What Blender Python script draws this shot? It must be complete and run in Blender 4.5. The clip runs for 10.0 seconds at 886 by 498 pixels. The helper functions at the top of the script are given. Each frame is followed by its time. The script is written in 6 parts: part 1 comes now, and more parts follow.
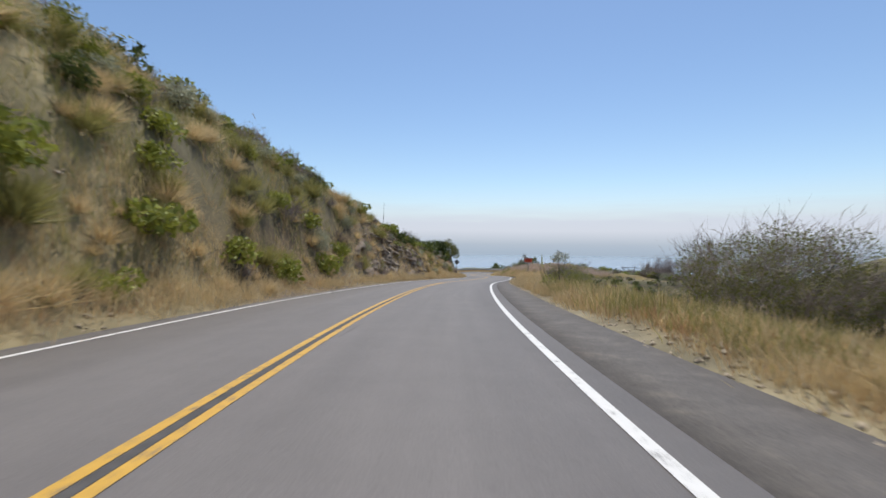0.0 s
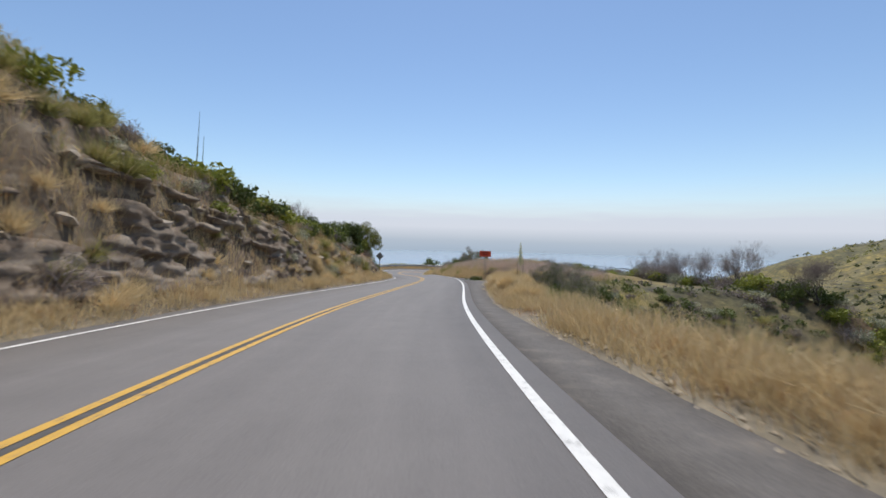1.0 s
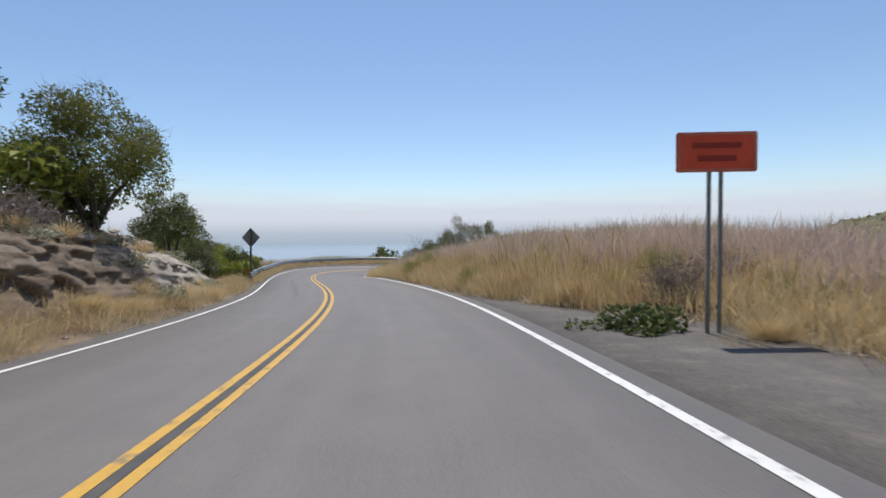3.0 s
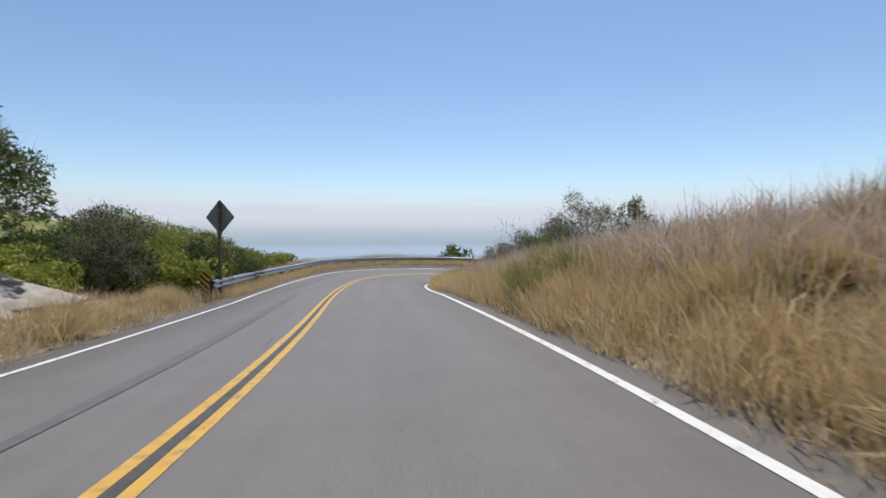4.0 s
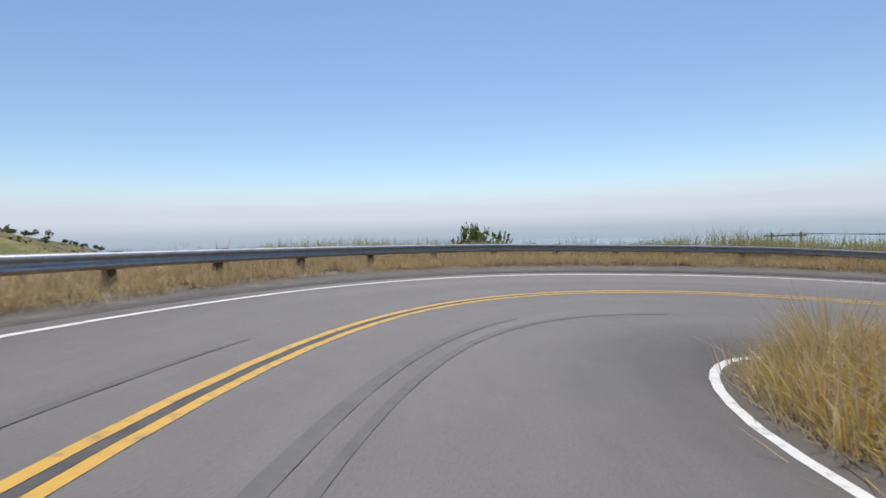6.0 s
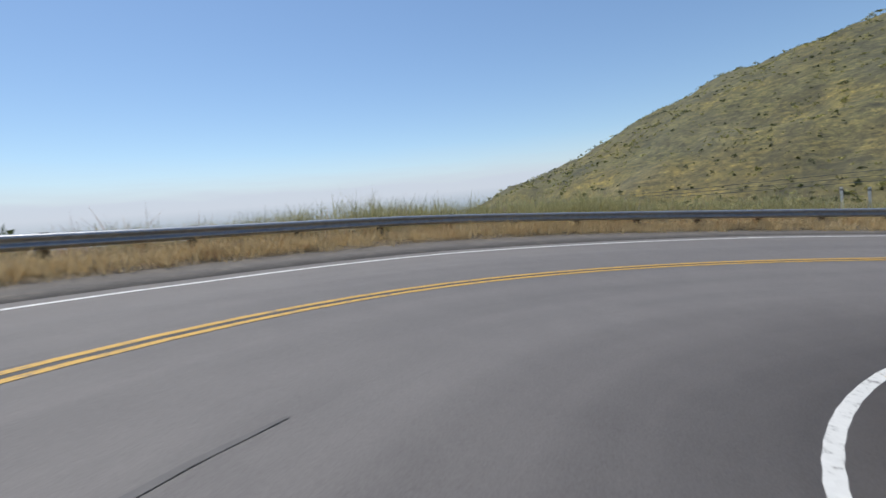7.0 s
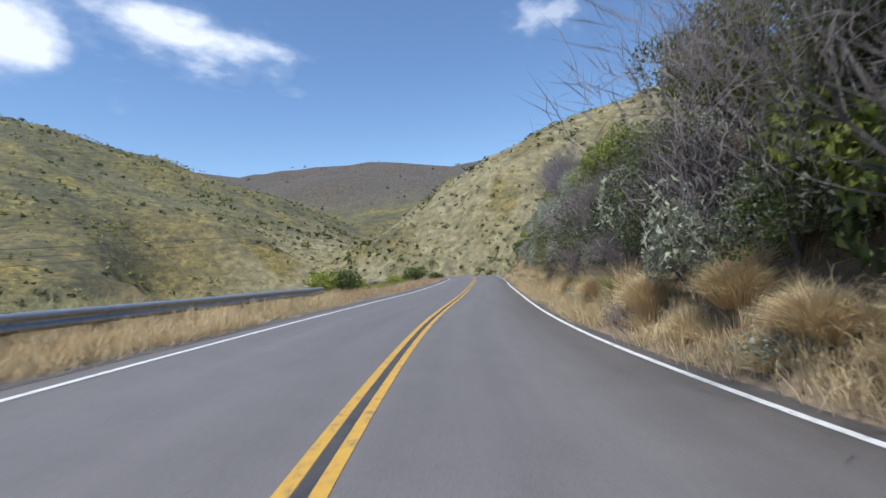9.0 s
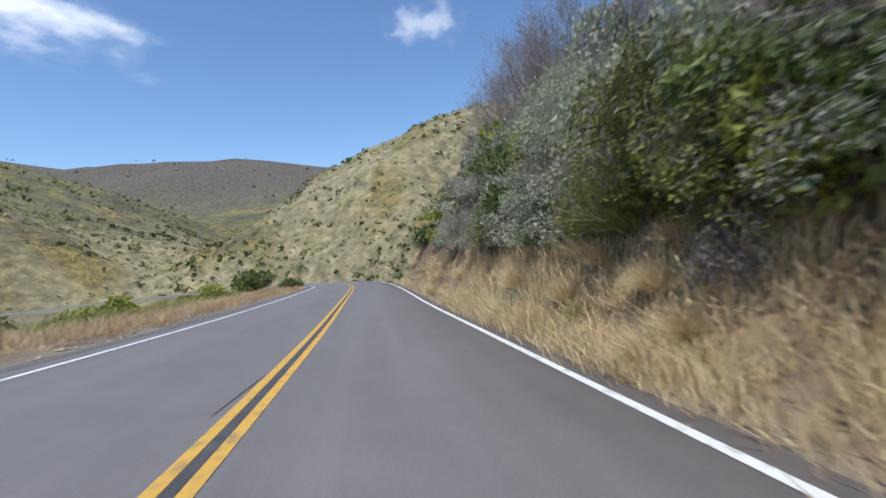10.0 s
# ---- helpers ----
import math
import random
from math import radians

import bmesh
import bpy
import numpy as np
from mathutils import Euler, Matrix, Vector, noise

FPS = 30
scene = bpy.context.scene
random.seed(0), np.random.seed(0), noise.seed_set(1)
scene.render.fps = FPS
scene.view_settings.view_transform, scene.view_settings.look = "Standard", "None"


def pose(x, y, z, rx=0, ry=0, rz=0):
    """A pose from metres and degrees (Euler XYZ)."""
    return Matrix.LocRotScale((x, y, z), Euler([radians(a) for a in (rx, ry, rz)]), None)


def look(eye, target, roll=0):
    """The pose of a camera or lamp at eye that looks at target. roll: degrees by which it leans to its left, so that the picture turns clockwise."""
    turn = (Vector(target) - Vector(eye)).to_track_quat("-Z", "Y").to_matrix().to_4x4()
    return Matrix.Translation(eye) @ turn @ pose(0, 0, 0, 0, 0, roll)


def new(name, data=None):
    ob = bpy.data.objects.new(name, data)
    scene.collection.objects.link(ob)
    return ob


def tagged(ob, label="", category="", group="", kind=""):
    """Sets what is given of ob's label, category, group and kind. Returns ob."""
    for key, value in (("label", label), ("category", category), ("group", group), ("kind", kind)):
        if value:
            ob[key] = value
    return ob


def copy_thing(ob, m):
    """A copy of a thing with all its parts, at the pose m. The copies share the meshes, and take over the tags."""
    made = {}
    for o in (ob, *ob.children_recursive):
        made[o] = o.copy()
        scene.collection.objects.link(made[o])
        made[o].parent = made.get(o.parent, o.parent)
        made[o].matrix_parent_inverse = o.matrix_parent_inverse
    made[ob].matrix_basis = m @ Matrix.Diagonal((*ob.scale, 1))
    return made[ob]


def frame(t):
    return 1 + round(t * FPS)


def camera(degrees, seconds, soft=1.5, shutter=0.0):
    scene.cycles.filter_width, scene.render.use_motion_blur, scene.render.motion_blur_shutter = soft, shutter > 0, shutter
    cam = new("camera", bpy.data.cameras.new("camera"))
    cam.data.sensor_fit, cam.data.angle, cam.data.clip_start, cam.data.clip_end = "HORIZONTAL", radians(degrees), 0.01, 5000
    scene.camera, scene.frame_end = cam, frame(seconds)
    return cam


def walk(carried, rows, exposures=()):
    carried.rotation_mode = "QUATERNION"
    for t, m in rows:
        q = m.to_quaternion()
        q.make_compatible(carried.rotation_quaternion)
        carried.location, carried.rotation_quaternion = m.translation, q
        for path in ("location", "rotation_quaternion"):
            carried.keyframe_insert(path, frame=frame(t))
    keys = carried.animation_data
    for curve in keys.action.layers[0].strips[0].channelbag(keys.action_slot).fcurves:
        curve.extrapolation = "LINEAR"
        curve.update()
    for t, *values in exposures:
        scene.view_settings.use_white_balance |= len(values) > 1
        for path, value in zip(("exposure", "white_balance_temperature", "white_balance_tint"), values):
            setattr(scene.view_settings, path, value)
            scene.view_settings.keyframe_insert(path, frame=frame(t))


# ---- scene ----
# ---- camera and its walk ----
cam = camera(87.43, 10.0, soft=1.5, shutter=0.1)
walk(cam, [
    (0.0, pose(2.84, -19.83, 2.15, 89.39, -0.47, 3.59)),
    (0.5, pose(2.52, -6.78, 1.59, 89.13, -0.06, -1.71)),
    (1.0, pose(2.78, 6.41, 0.97, 88.94, -1.31, -5.26)),
    (1.5, pose(3.23, 18.08, 0.29, 88.15, -0.61, -8.39)),
    (2.0, pose(4.20, 29.63, -0.47, 87.81, 0.83, -11.57)),
    (2.5, pose(5.17, 40.26, -1.11, 88.03, 0.65, -11.48)),
    (2.9, pose(6.13, 47.34, -1.50, 88.06, 0.55, -10.93)),
    (3.3, pose(6.75, 53.34, -1.83, 88.12, 0.32, -9.00)),
    (3.7, pose(7.09, 59.09, -2.13, 88.18, 0.10, -5.55)),
    (4.0, pose(7.09, 63.76, -2.38, 88.20, 0.04, -1.93)),
    (4.5, pose(6.46, 71.56, -2.79, 88.09, -0.85, 2.50)),
    (5.0, pose(5.21, 81.59, -3.40, 88.28, -0.37, 4.22)),
    (5.5, pose(4.48, 88.59, -3.82, 88.33, 0.31, 3.74)),
    (5.7, pose(4.43, 91.07, -4.02, 88.43, 0.97, 0.28)),
    (6.0, pose(4.67, 94.52, -4.25, 87.87, 1.49, -6.00)),
    (6.3, pose(5.50, 97.29, -4.49, 86.71, 2.58, -16.00)),
    (6.6, pose(6.74, 99.74, -4.73, 85.66, 3.56, -30.80)),
    (6.8, pose(7.83, 101.38, -4.89, 85.40, 3.80, -41.82)),
    (7.0, pose(9.78, 102.60, -5.07, 84.72, 4.86, -50.70)),
    (7.2, pose(11.82, 103.88, -5.36, 85.34, 5.05, -59.95)),
    (7.5, pose(14.93, 104.99, -5.64, 87.03, 3.33, -76.34)),
    (8.0, pose(20.55, 103.97, -5.90, 89.82, 2.32, -104.19)),
    (8.5, pose(25.90, 100.71, -6.30, 90.78, 1.40, -131.48)),
    (9.0, pose(29.61, 95.02, -6.75, 90.12, 3.63, -156.49)),
    (9.5, pose(33.26, 86.85, -7.32, 89.89, 3.08, -166.00)),
    (10.0, pose(36.46, 75.71, -7.98, 89.84, 3.86, -171.46)),
], [(0.0, 0.0, 6500, 10), (6.2, 0.0, 6500, 10), (7.2, -0.08, 6300, 8), (8.4, 0.10, 5950, 10), (10.0, 0.22, 5850, 10)])

# ---- world and sun ----
SUN_AZ, SUN_EL = 10.0, 65.0          # compass-like: degrees clockwise from +y
world = bpy.data.worlds.new("world")
scene.world = world
world.use_nodes = True
wn = world.node_tree
sky = wn.nodes.new("ShaderNodeTexSky")
sky.sky_type, sky.sun_disc = "NISHITA", False
sky.sun_elevation, sky.sun_rotation = radians(SUN_EL), radians(SUN_AZ)
sky.altitude, sky.air_density, sky.dust_density, sky.ozone_density = 120, 1.05, 0.25, 3.6
wn.nodes["Background"].inputs["Strength"].default_value = 0.130
wn.links.new(sky.outputs["Color"], wn.nodes["Background"].inputs["Color"])
sun = new("sun", bpy.data.lights.new("sun", "SUN"))
sun.data.energy, sun.data.angle, sun.data.color = 4.3, radians(0.5), (1.0, 0.95, 0.87)
_a, _e = radians(SUN_AZ), radians(SUN_EL)
sun.matrix_world = look((0, 0, 60), (-math.sin(_a) * math.cos(_e) * 100, -math.cos(_a) * math.cos(_e) * 100, 60 - math.sin(_e) * 100))


# ---- materials ----
def nodes_of(name, rough=0.8):
    m = bpy.data.materials.new(name)
    m.use_nodes = True
    nt = m.node_tree
    b = nt.nodes["Principled BSDF"]
    b.inputs["Roughness"].default_value = rough
    return m, nt, b


def coords(nt, scale=1.0):
    g = nt.nodes.new("ShaderNodeNewGeometry")
    mp = nt.nodes.new("ShaderNodeMapping")
    mp.inputs["Scale"].default_value = (scale,) * 3 if isinstance(scale, (int, float)) else scale
    nt.links.new(g.outputs["Position"], mp.inputs["Vector"])
    return mp.outputs["Vector"]


def noise_tex(nt, vec, scale, detail=5, rough=0.6):
    n = nt.nodes.new("ShaderNodeTexNoise")
    n.inputs["Scale"].default_value, n.inputs["Detail"].default_value, n.inputs["Roughness"].default_value = scale, detail, rough
    nt.links.new(vec, n.inputs["Vector"])
    return n.outputs["Fac"]


def ramp(nt, fac, stops):
    r = nt.nodes.new("ShaderNodeValToRGB")
    el = r.color_ramp.elements
    while len(el) < len(stops):
        el.new(0.5)
    for e, (p, c) in zip(el, stops):
        e.position, e.color = p, (*c, 1)
    nt.links.new(fac, r.inputs["Fac"])
    return r.outputs["Color"]


def mix(nt, fac, a, b, mode="MIX"):
    m = nt.nodes.new("ShaderNodeMix")
    m.data_type, m.blend_type = "RGBA", mode
    for v, k in ((fac, 0), (a, 6), (b, 7)):
        if isinstance(v, (int, float)):
            m.inputs[k].default_value = v
        elif isinstance(v, tuple):
            m.inputs[k].default_value = (*v, 1)
        else:
            nt.links.new(v, m.inputs[k])
    return m.outputs[2]


def bump(nt, b, height, strength, dist=0.05):
    n = nt.nodes.new("ShaderNodeBump")
    n.inputs["Strength"].default_value, n.inputs["Distance"].default_value = strength, dist
    nt.links.new(height, n.inputs["Height"])
    nt.links.new(n.outputs["Normal"], b.inputs["Normal"])


def sep_z(nt, vec):
    s = nt.nodes.new("ShaderNodeSeparateXYZ")
    nt.links.new(vec, s.inputs[0])
    return s


def asphalt_material():
    m, nt, b = nodes_of("asphalt", 0.75)
    v = coords(nt)
    uv = nt.nodes.new("ShaderNodeUVMap")
    fine = noise_tex(nt, v, 55, 3, 0.7)
    mid = noise_tex(nt, v, 1.3, 4)
    st = nt.nodes.new("ShaderNodeMapping")
    st.inputs["Scale"].default_value = (0.05, 1.1, 1)      # streaks that run along the lane
    nt.links.new(uv.outputs["UV"], st.inputs["Vector"])
    streak = noise_tex(nt, st.outputs["Vector"], 1.6, 5, 0.55)
    c = ramp(nt, streak, [(0.3, (0.104, 0.091, 0.086)), (0.5, (0.142, 0.126, 0.119)), (0.7, (0.187, 0.166, 0.156))])
    c = mix(nt, 0.45, c, ramp(nt, mid, [(0.3, (0.116, 0.101, 0.097)), (0.7, (0.18, 0.161, 0.151))]))
    c = mix(nt, 0.4, c, ramp(nt, fine, [(0.3, (0.07, 0.066, 0.064)), (0.7, (0.22, 0.21, 0.20))]))
    nt.links.new(c, b.inputs["Base Color"])
    bump(nt, b, fine, 0.25, 0.01)
    return m


def shoulder_material():
    m, nt, b = nodes_of("broken_asphalt", 0.9)
    v = coords(nt)
    fine, mid = noise_tex(nt, v, 30, 4, 0.7), noise_tex(nt, v, 1.7, 6, 0.7)
    c = ramp(nt, mid, [(0.35, (0.06, 0.055, 0.052)), (0.55, (0.095, 0.087, 0.082)), (0.72, (0.19, 0.165, 0.135))])
    c = mix(nt, 0.35, c, ramp(nt, fine, [(0.3, (0.05, 0.045, 0.042)), (0.7, (0.25, 0.22, 0.19))]))
    nt.links.new(c, b.inputs["Base Color"])
    bump(nt, b, mid, 0.5, 0.06)
    return m


def paint_material(name, col, worn):
    m, nt, b = nodes_of(name, 0.6)
    v = coords(nt)
    n = noise_tex(nt, v, 7, 6, 0.75)
    c = ramp(nt, n, [(0.32, (0.13, 0.12, 0.115)), (0.32 + worn, tuple(k * 0.85 for k in col)), (0.75, col)])
    nt.links.new(c, b.inputs["Base Color"])
    return m


def ground_material():
    m, nt, b = nodes_of("dry_hillside_soil", 0.95)
    v = coords(nt)
    big, mid, fine = noise_tex(nt, v, 0.018, 4), noise_tex(nt, v, 0.35, 6, 0.65), noise_tex(nt, v, 9, 4, 0.7)
    g = nt.nodes.new("ShaderNodeNewGeometry")
    n = sep_z(nt, g.outputs["Normal"])
    dirt = ramp(nt, mid, [(0.3, (0.058, 0.038, 0.022)), (0.5, (0.105, 0.073, 0.042)), (0.7, (0.175, 0.130, 0.078))])
    green = ramp(nt, mid, [(0.3, (0.028, 0.032, 0.017)), (0.5, (0.068, 0.070, 0.036)), (0.68, (0.108, 0.105, 0.056))])
    at = nt.nodes.new("ShaderNodeAttribute")
    at.attribute_name = "scrub"
    c = mix(nt, at.outputs["Fac"], dirt, green)
    patch = ramp(nt, big, [(0.42, (0, 0, 0)), (0.6, (1, 1, 1))])
    warm = mix(nt, 1.0, c, (1.55, 1.30, 0.80), "MULTIPLY")
    c = mix(nt, patch, c, warm)
    mott = noise_tex(nt, v, 1.1, 8, 0.8)
    c = mix(nt, 0.85, c, mix(nt, 1.0, c, ramp(nt, mott, [(0.36, (0.45, 0.47, 0.42)), (0.5, (1, 1, 1)), (0.64, (1.55, 1.45, 1.35))]), "MULTIPLY"))
    ter = nt.nodes.new("ShaderNodeMapping")
    ter.inputs["Scale"].default_value = (0.10, 0.10, 0.55)      # low brush in level bands along the slope
    nt.links.new(g.outputs["Position"], ter.inputs["Vector"])
    band = noise_tex(nt, ter.outputs["Vector"], 1.6, 7, 0.72)
    brush = mix(nt, 1.0, c, ramp(nt, band, [(0.34, (0.40, 0.46, 0.38)), (0.46, (0.95, 0.98, 0.82)), (0.56, (1.40, 1.32, 1.05)), (0.70, (2.1, 1.85, 1.35))]), "MULTIPLY")
    tone = noise_tex(nt, v, 0.075, 6, 0.65)
    brush = mix(nt, 1.0, brush, ramp(nt, tone, [(0.36, (0.50, 0.54, 0.48)), (0.48, (0.95, 0.95, 0.9)), (0.60, (1.40, 1.34, 1.05))]), "MULTIPLY")
    speck = noise_tex(nt, v, 0.75, 3, 0.6)
    brush = mix(nt, 1.0, brush, ramp(nt, speck, [(0.34, (0.30, 0.33, 0.27)), (0.44, (1, 1, 1)), (0.62, (1.1, 1.08, 1.0)), (0.70, (2.3, 2.2, 2.0))]), "MULTIPLY")
    c = mix(nt, at.outputs["Fac"], c, brush)
    vg = nt.nodes.new("ShaderNodeAttribute")
    vg.attribute_name = "verge"
    c = mix(nt, vg.outputs["Fac"], c, ramp(nt, mid, [(0.3, (0.13, 0.108, 0.082)), (0.5, (0.20, 0.172, 0.135)), (0.7, (0.30, 0.265, 0.215))]))
    lu = nt.nodes.new("ShaderNodeAttribute")
    lu.attribute_name = "lush"
    c = mix(nt, lu.outputs["Fac"], c, ramp(nt, mid, [(0.32, (0.06, 0.085, 0.016)), (0.5, (0.15, 0.18, 0.032)), (0.68, (0.27, 0.26, 0.07))]))
    c = mix(nt, 0.16, c, ramp(nt, fine, [(0.3, (0.05, 0.04, 0.025)), (0.7, (0.34, 0.28, 0.19))]))
    for key, cols in (("golden", ((0.105, 0.094, 0.050), (0.215, 0.183, 0.096), (0.36, 0.305, 0.175))), ("burnt", ((0.040, 0.036, 0.032), (0.082, 0.068, 0.056), (0.15, 0.118, 0.088)))):
        ga = nt.nodes.new("ShaderNodeAttribute")
        ga.attribute_name = key
        c = mix(nt, ga.outputs["Fac"], c, ramp(nt, mid, [(0.32, cols[0]), (0.5, cols[1]), (0.68, cols[2])]))
    rk = nt.nodes.new("ShaderNodeAttribute")
    rk.attribute_name = "rock"
    lay = nt.nodes.new("ShaderNodeMapping")
    lay.inputs["Scale"].default_value, lay.inputs["Rotation"].default_value = (0.35, 0.35, 2.6), (0.12, 0.08, 0)
    nt.links.new(g.outputs["Position"], lay.inputs["Vector"])
    strata = noise_tex(nt, lay.outputs["Vector"], 1.1, 7, 0.7)
    stone = ramp(nt, strata, [(0.32, (0.045, 0.029, 0.020)), (0.46, (0.105, 0.069, 0.044)), (0.56, (0.165, 0.122, 0.085)), (0.70, (0.36, 0.30, 0.23))])
    c = mix(nt, rk.outputs["Fac"], c, stone)
    nt.links.new(c, b.inputs["Base Color"])
    bump(nt, b, mid, 0.6, 0.25)
    return m


def foliage_material(name, lo, hi, rough=0.6, spread=0.5):
    """Leaf colour that varies leaf by leaf and plant by plant."""
    m, nt, b = nodes_of(name, rough)
    g = nt.nodes.new("ShaderNodeNewGeometry")
    o = nt.nodes.new("ShaderNodeObjectInfo")
    mx = nt.nodes.new("ShaderNodeMath")
    mx.operation = "MULTIPLY_ADD"
    nt.links.new(o.outputs["Random"], mx.inputs[0])
    mx.inputs[1].default_value = 0.45
    sc = nt.nodes.new("ShaderNodeMath")
    sc.operation = "MULTIPLY"
    sc.inputs[1].default_value = 0.55
    nt.links.new(g.outputs["Random Per Island"], sc.inputs[0])
    nt.links.new(sc.outputs[0], mx.inputs[2])
    c = ramp(nt, mx.outputs[0], [(0.0, lo), (spread, tuple((p + q) / 2 for p, q in zip(lo, hi))), (1.0, hi)])
    nt.links.new(c, b.inputs["Base Color"])
    b.inputs["Specular IOR Level"].default_value = 0.25
    tr = nt.nodes.new("ShaderNodeBsdfTranslucent")
    nt.links.new(c, tr.inputs["Color"])
    ms = nt.nodes.new("ShaderNodeMixShader")
    ms.inputs[0].default_value = 0.3
    nt.links.new(b.outputs[0], ms.inputs[1])
    nt.links.new(tr.outputs[0], ms.inputs[2])
    nt.links.new(ms.outputs[0], nt.nodes["Material Output"].inputs["Surface"])
    return m


def metal_material(name, col, rough, metal=1.0):
    m, nt, b = nodes_of(name, rough)
    v = coords(nt)
    n = noise_tex(nt, v, 6, 5, 0.7)
    c = ramp(nt, n, [(0.3, tuple(k * 0.7 for k in col)), (0.7, col)])
    nt.links.new(c, b.inputs["Base Color"])
    b.inputs["Metallic"].default_value = metal
    bump(nt, b, n, 0.1, 0.01)
    return m


def plain_material(name, lo, hi, rough=0.8, scale=8):
    m, nt, b = nodes_of(name, rough)
    v = coords(nt)
    n = noise_tex(nt, v, scale, 5, 0.7)
    nt.links.new(ramp(nt, n, [(0.3, lo), (0.7, hi)]), b.inputs["Base Color"])
    bump(nt, b, n, 0.3, 0.02)
    return m


M_ASPHALT, M_SHOULDER, M_GROUND = asphalt_material(), shoulder_material(), ground_material()
M_YELLOW = paint_material("yellow_road_paint", (0.62, 0.36, 0.055), 0.14)
M_WHITE = paint_material("white_road_paint", (0.72, 0.71, 0.68), 0.12)
M_STRAW = foliage_material("straw", (0.50, 0.375, 0.195), (0.84, 0.69, 0.42), 0.7)
M_RUSSET = foliage_material("russet_grass", (0.34, 0.185, 0.09), (0.62, 0.42, 0.235), 0.7)
M_OLIVE = foliage_material("olive_grass", (0.21, 0.205, 0.065), (0.50, 0.46, 0.18), 0.7)
M_PALE = foliage_material("pale_green_grass", (0.30, 0.29, 0.13), (0.60, 0.55, 0.29), 0.7)
M_GOLD = foliage_material("yellow_weeds", (0.50, 0.35, 0.045), (0.82, 0.60, 0.11), 0.7)
M_LEAF = foliage_material("green_leaf", (0.050, 0.072, 0.020), (0.170, 0.205, 0.060))
M_BRIGHT = foliage_material("yellow_green_leaf", (0.15, 0.175, 0.03), (0.38, 0.40, 0.08))
M_OLIVELEAF = foliage_material("olive_leaf", (0.085, 0.10, 0.022), (0.25, 0.26, 0.06))
M_SAGE = foliage_material("sage_leaf", (0.22, 0.23, 0.15), (0.50, 0.51, 0.37))
M_GREY = foliage_material("dry_twig", (0.15, 0.12, 0.112), (0.37, 0.315, 0.29), 0.8)
M_FAR = foliage_material("chaparral", (0.052, 0.064, 0.026), (0.125, 0.135, 0.058))
M_PLUMEGREEN = foliage_material("pale_flower_plume", (0.50, 0.50, 0.26), (0.80, 0.78, 0.50), 0.8)
M_PLUME = foliage_material("pinkish_plume", (0.46, 0.34, 0.27), (0.76, 0.62, 0.53), 0.8)
M_BARK = plain_material("grey_bark", (0.05, 0.04, 0.033), (0.14, 0.12, 0.10), 0.9, 14)
M_STEEL = metal_material("galvanised_steel", (0.42, 0.43, 0.45), 0.36, 0.65)
M_WOOD = plain_material("weathered_post_wood", (0.09, 0.065, 0.045), (0.22, 0.17, 0.125), 0.9, 12)
M_RED = plain_material("orange_red_sign_paint", (0.72, 0.075, 0.03), (0.85, 0.11, 0.05), 0.45, 3)
M_SIGNBACK = metal_material("dull_sign_back", (0.30, 0.31, 0.31), 0.6, 0.7)
M_ROCK = plain_material("pale_layered_rock", (0.17, 0.125, 0.09), (0.45, 0.39, 0.31), 0.95, 5)
M_GRAVEL = plain_material("pale_gravel", (0.22, 0.18, 0.13), (0.46, 0.39, 0.29), 0.95, 9)
M_TAR = plain_material("black_tar", (0.012, 0.012, 0.012), (0.04, 0.038, 0.036), 0.5, 9)
M_CHALK = plain_material("chalky_white_rock", (0.30, 0.26, 0.21), (0.60, 0.56, 0.50), 0.95, 6)
M_SEAM = plain_material("worn_tar_seam", (0.035, 0.033, 0.031), (0.09, 0.084, 0.08), 0.7, 5)
M_POSTW = plain_material("white_marker_post", (0.55, 0.54, 0.50), (0.75, 0.74, 0.70), 0.6, 6)
M_STUCCO = plain_material("pale_stucco", (0.50, 0.47, 0.42), (0.68, 0.65, 0.60), 0.8, 2)


# ---- the road's line ----
DS = 1.0
CURVATURE = [0.0009, -0.0037, -0.0056, -0.0039, -0.0043, -0.0029, -0.0042, -0.0054, -0.0056, -0.0062, -0.001, 0.0009, -0.0026, 0.0032, 0.0053, 0.0074, 0.0144, 0.0153, 0.0094, 0.0039, -0.0063, -0.0067, -0.0098, -0.0258, -0.0601, -0.0858, -0.0986, -0.0897, -0.0657, -0.0524, -0.0415, -0.0289, -0.009, -0.0052, -0.0076, -0.0039, -0.0006, 0.0013, 0.0019, -0.0001, -0.0017, 0.0008, 0.0031, 0.0011, 0.006, 0.014, 0.022]
SLOPE = [-0.039, -0.049, -0.064, -0.058, -0.055, -0.057, -0.043, -0.072, -0.065, -0.051, -0.037, -0.034, -0.039]
BANK = [0.0047, -0.0071, -0.0037, 0.0015, -0.0141, -0.0182, 0.1028, 0.121, 0.0688, 0.0579, 0.0294, 0.0205, 0.0087]
LANE_L = [3.63, 3.57, 3.22, 3.37, 3.19, 3.27, 3.09, 3.08, 2.99, 2.76, 3.65, 3.75, 3.72, 3.61, 3.6, 3.53, 3.45]
LANE_R = [3.44, 3.67, 3.9, 4.08, 4.14, 3.88, 3.87, 4.05, 4.75, 6.26, 5.15, 3.97, 3.69, 3.48, 3.53, 3.45, 3.41]
S = np.arange(-60, 300, DS)
HALF = 108.0                                   # where the hairpin turns back


def run_of(rate):
    return np.concatenate([[0], np.cumsum((rate[1:] + rate[:-1]) / 2 * DS)])


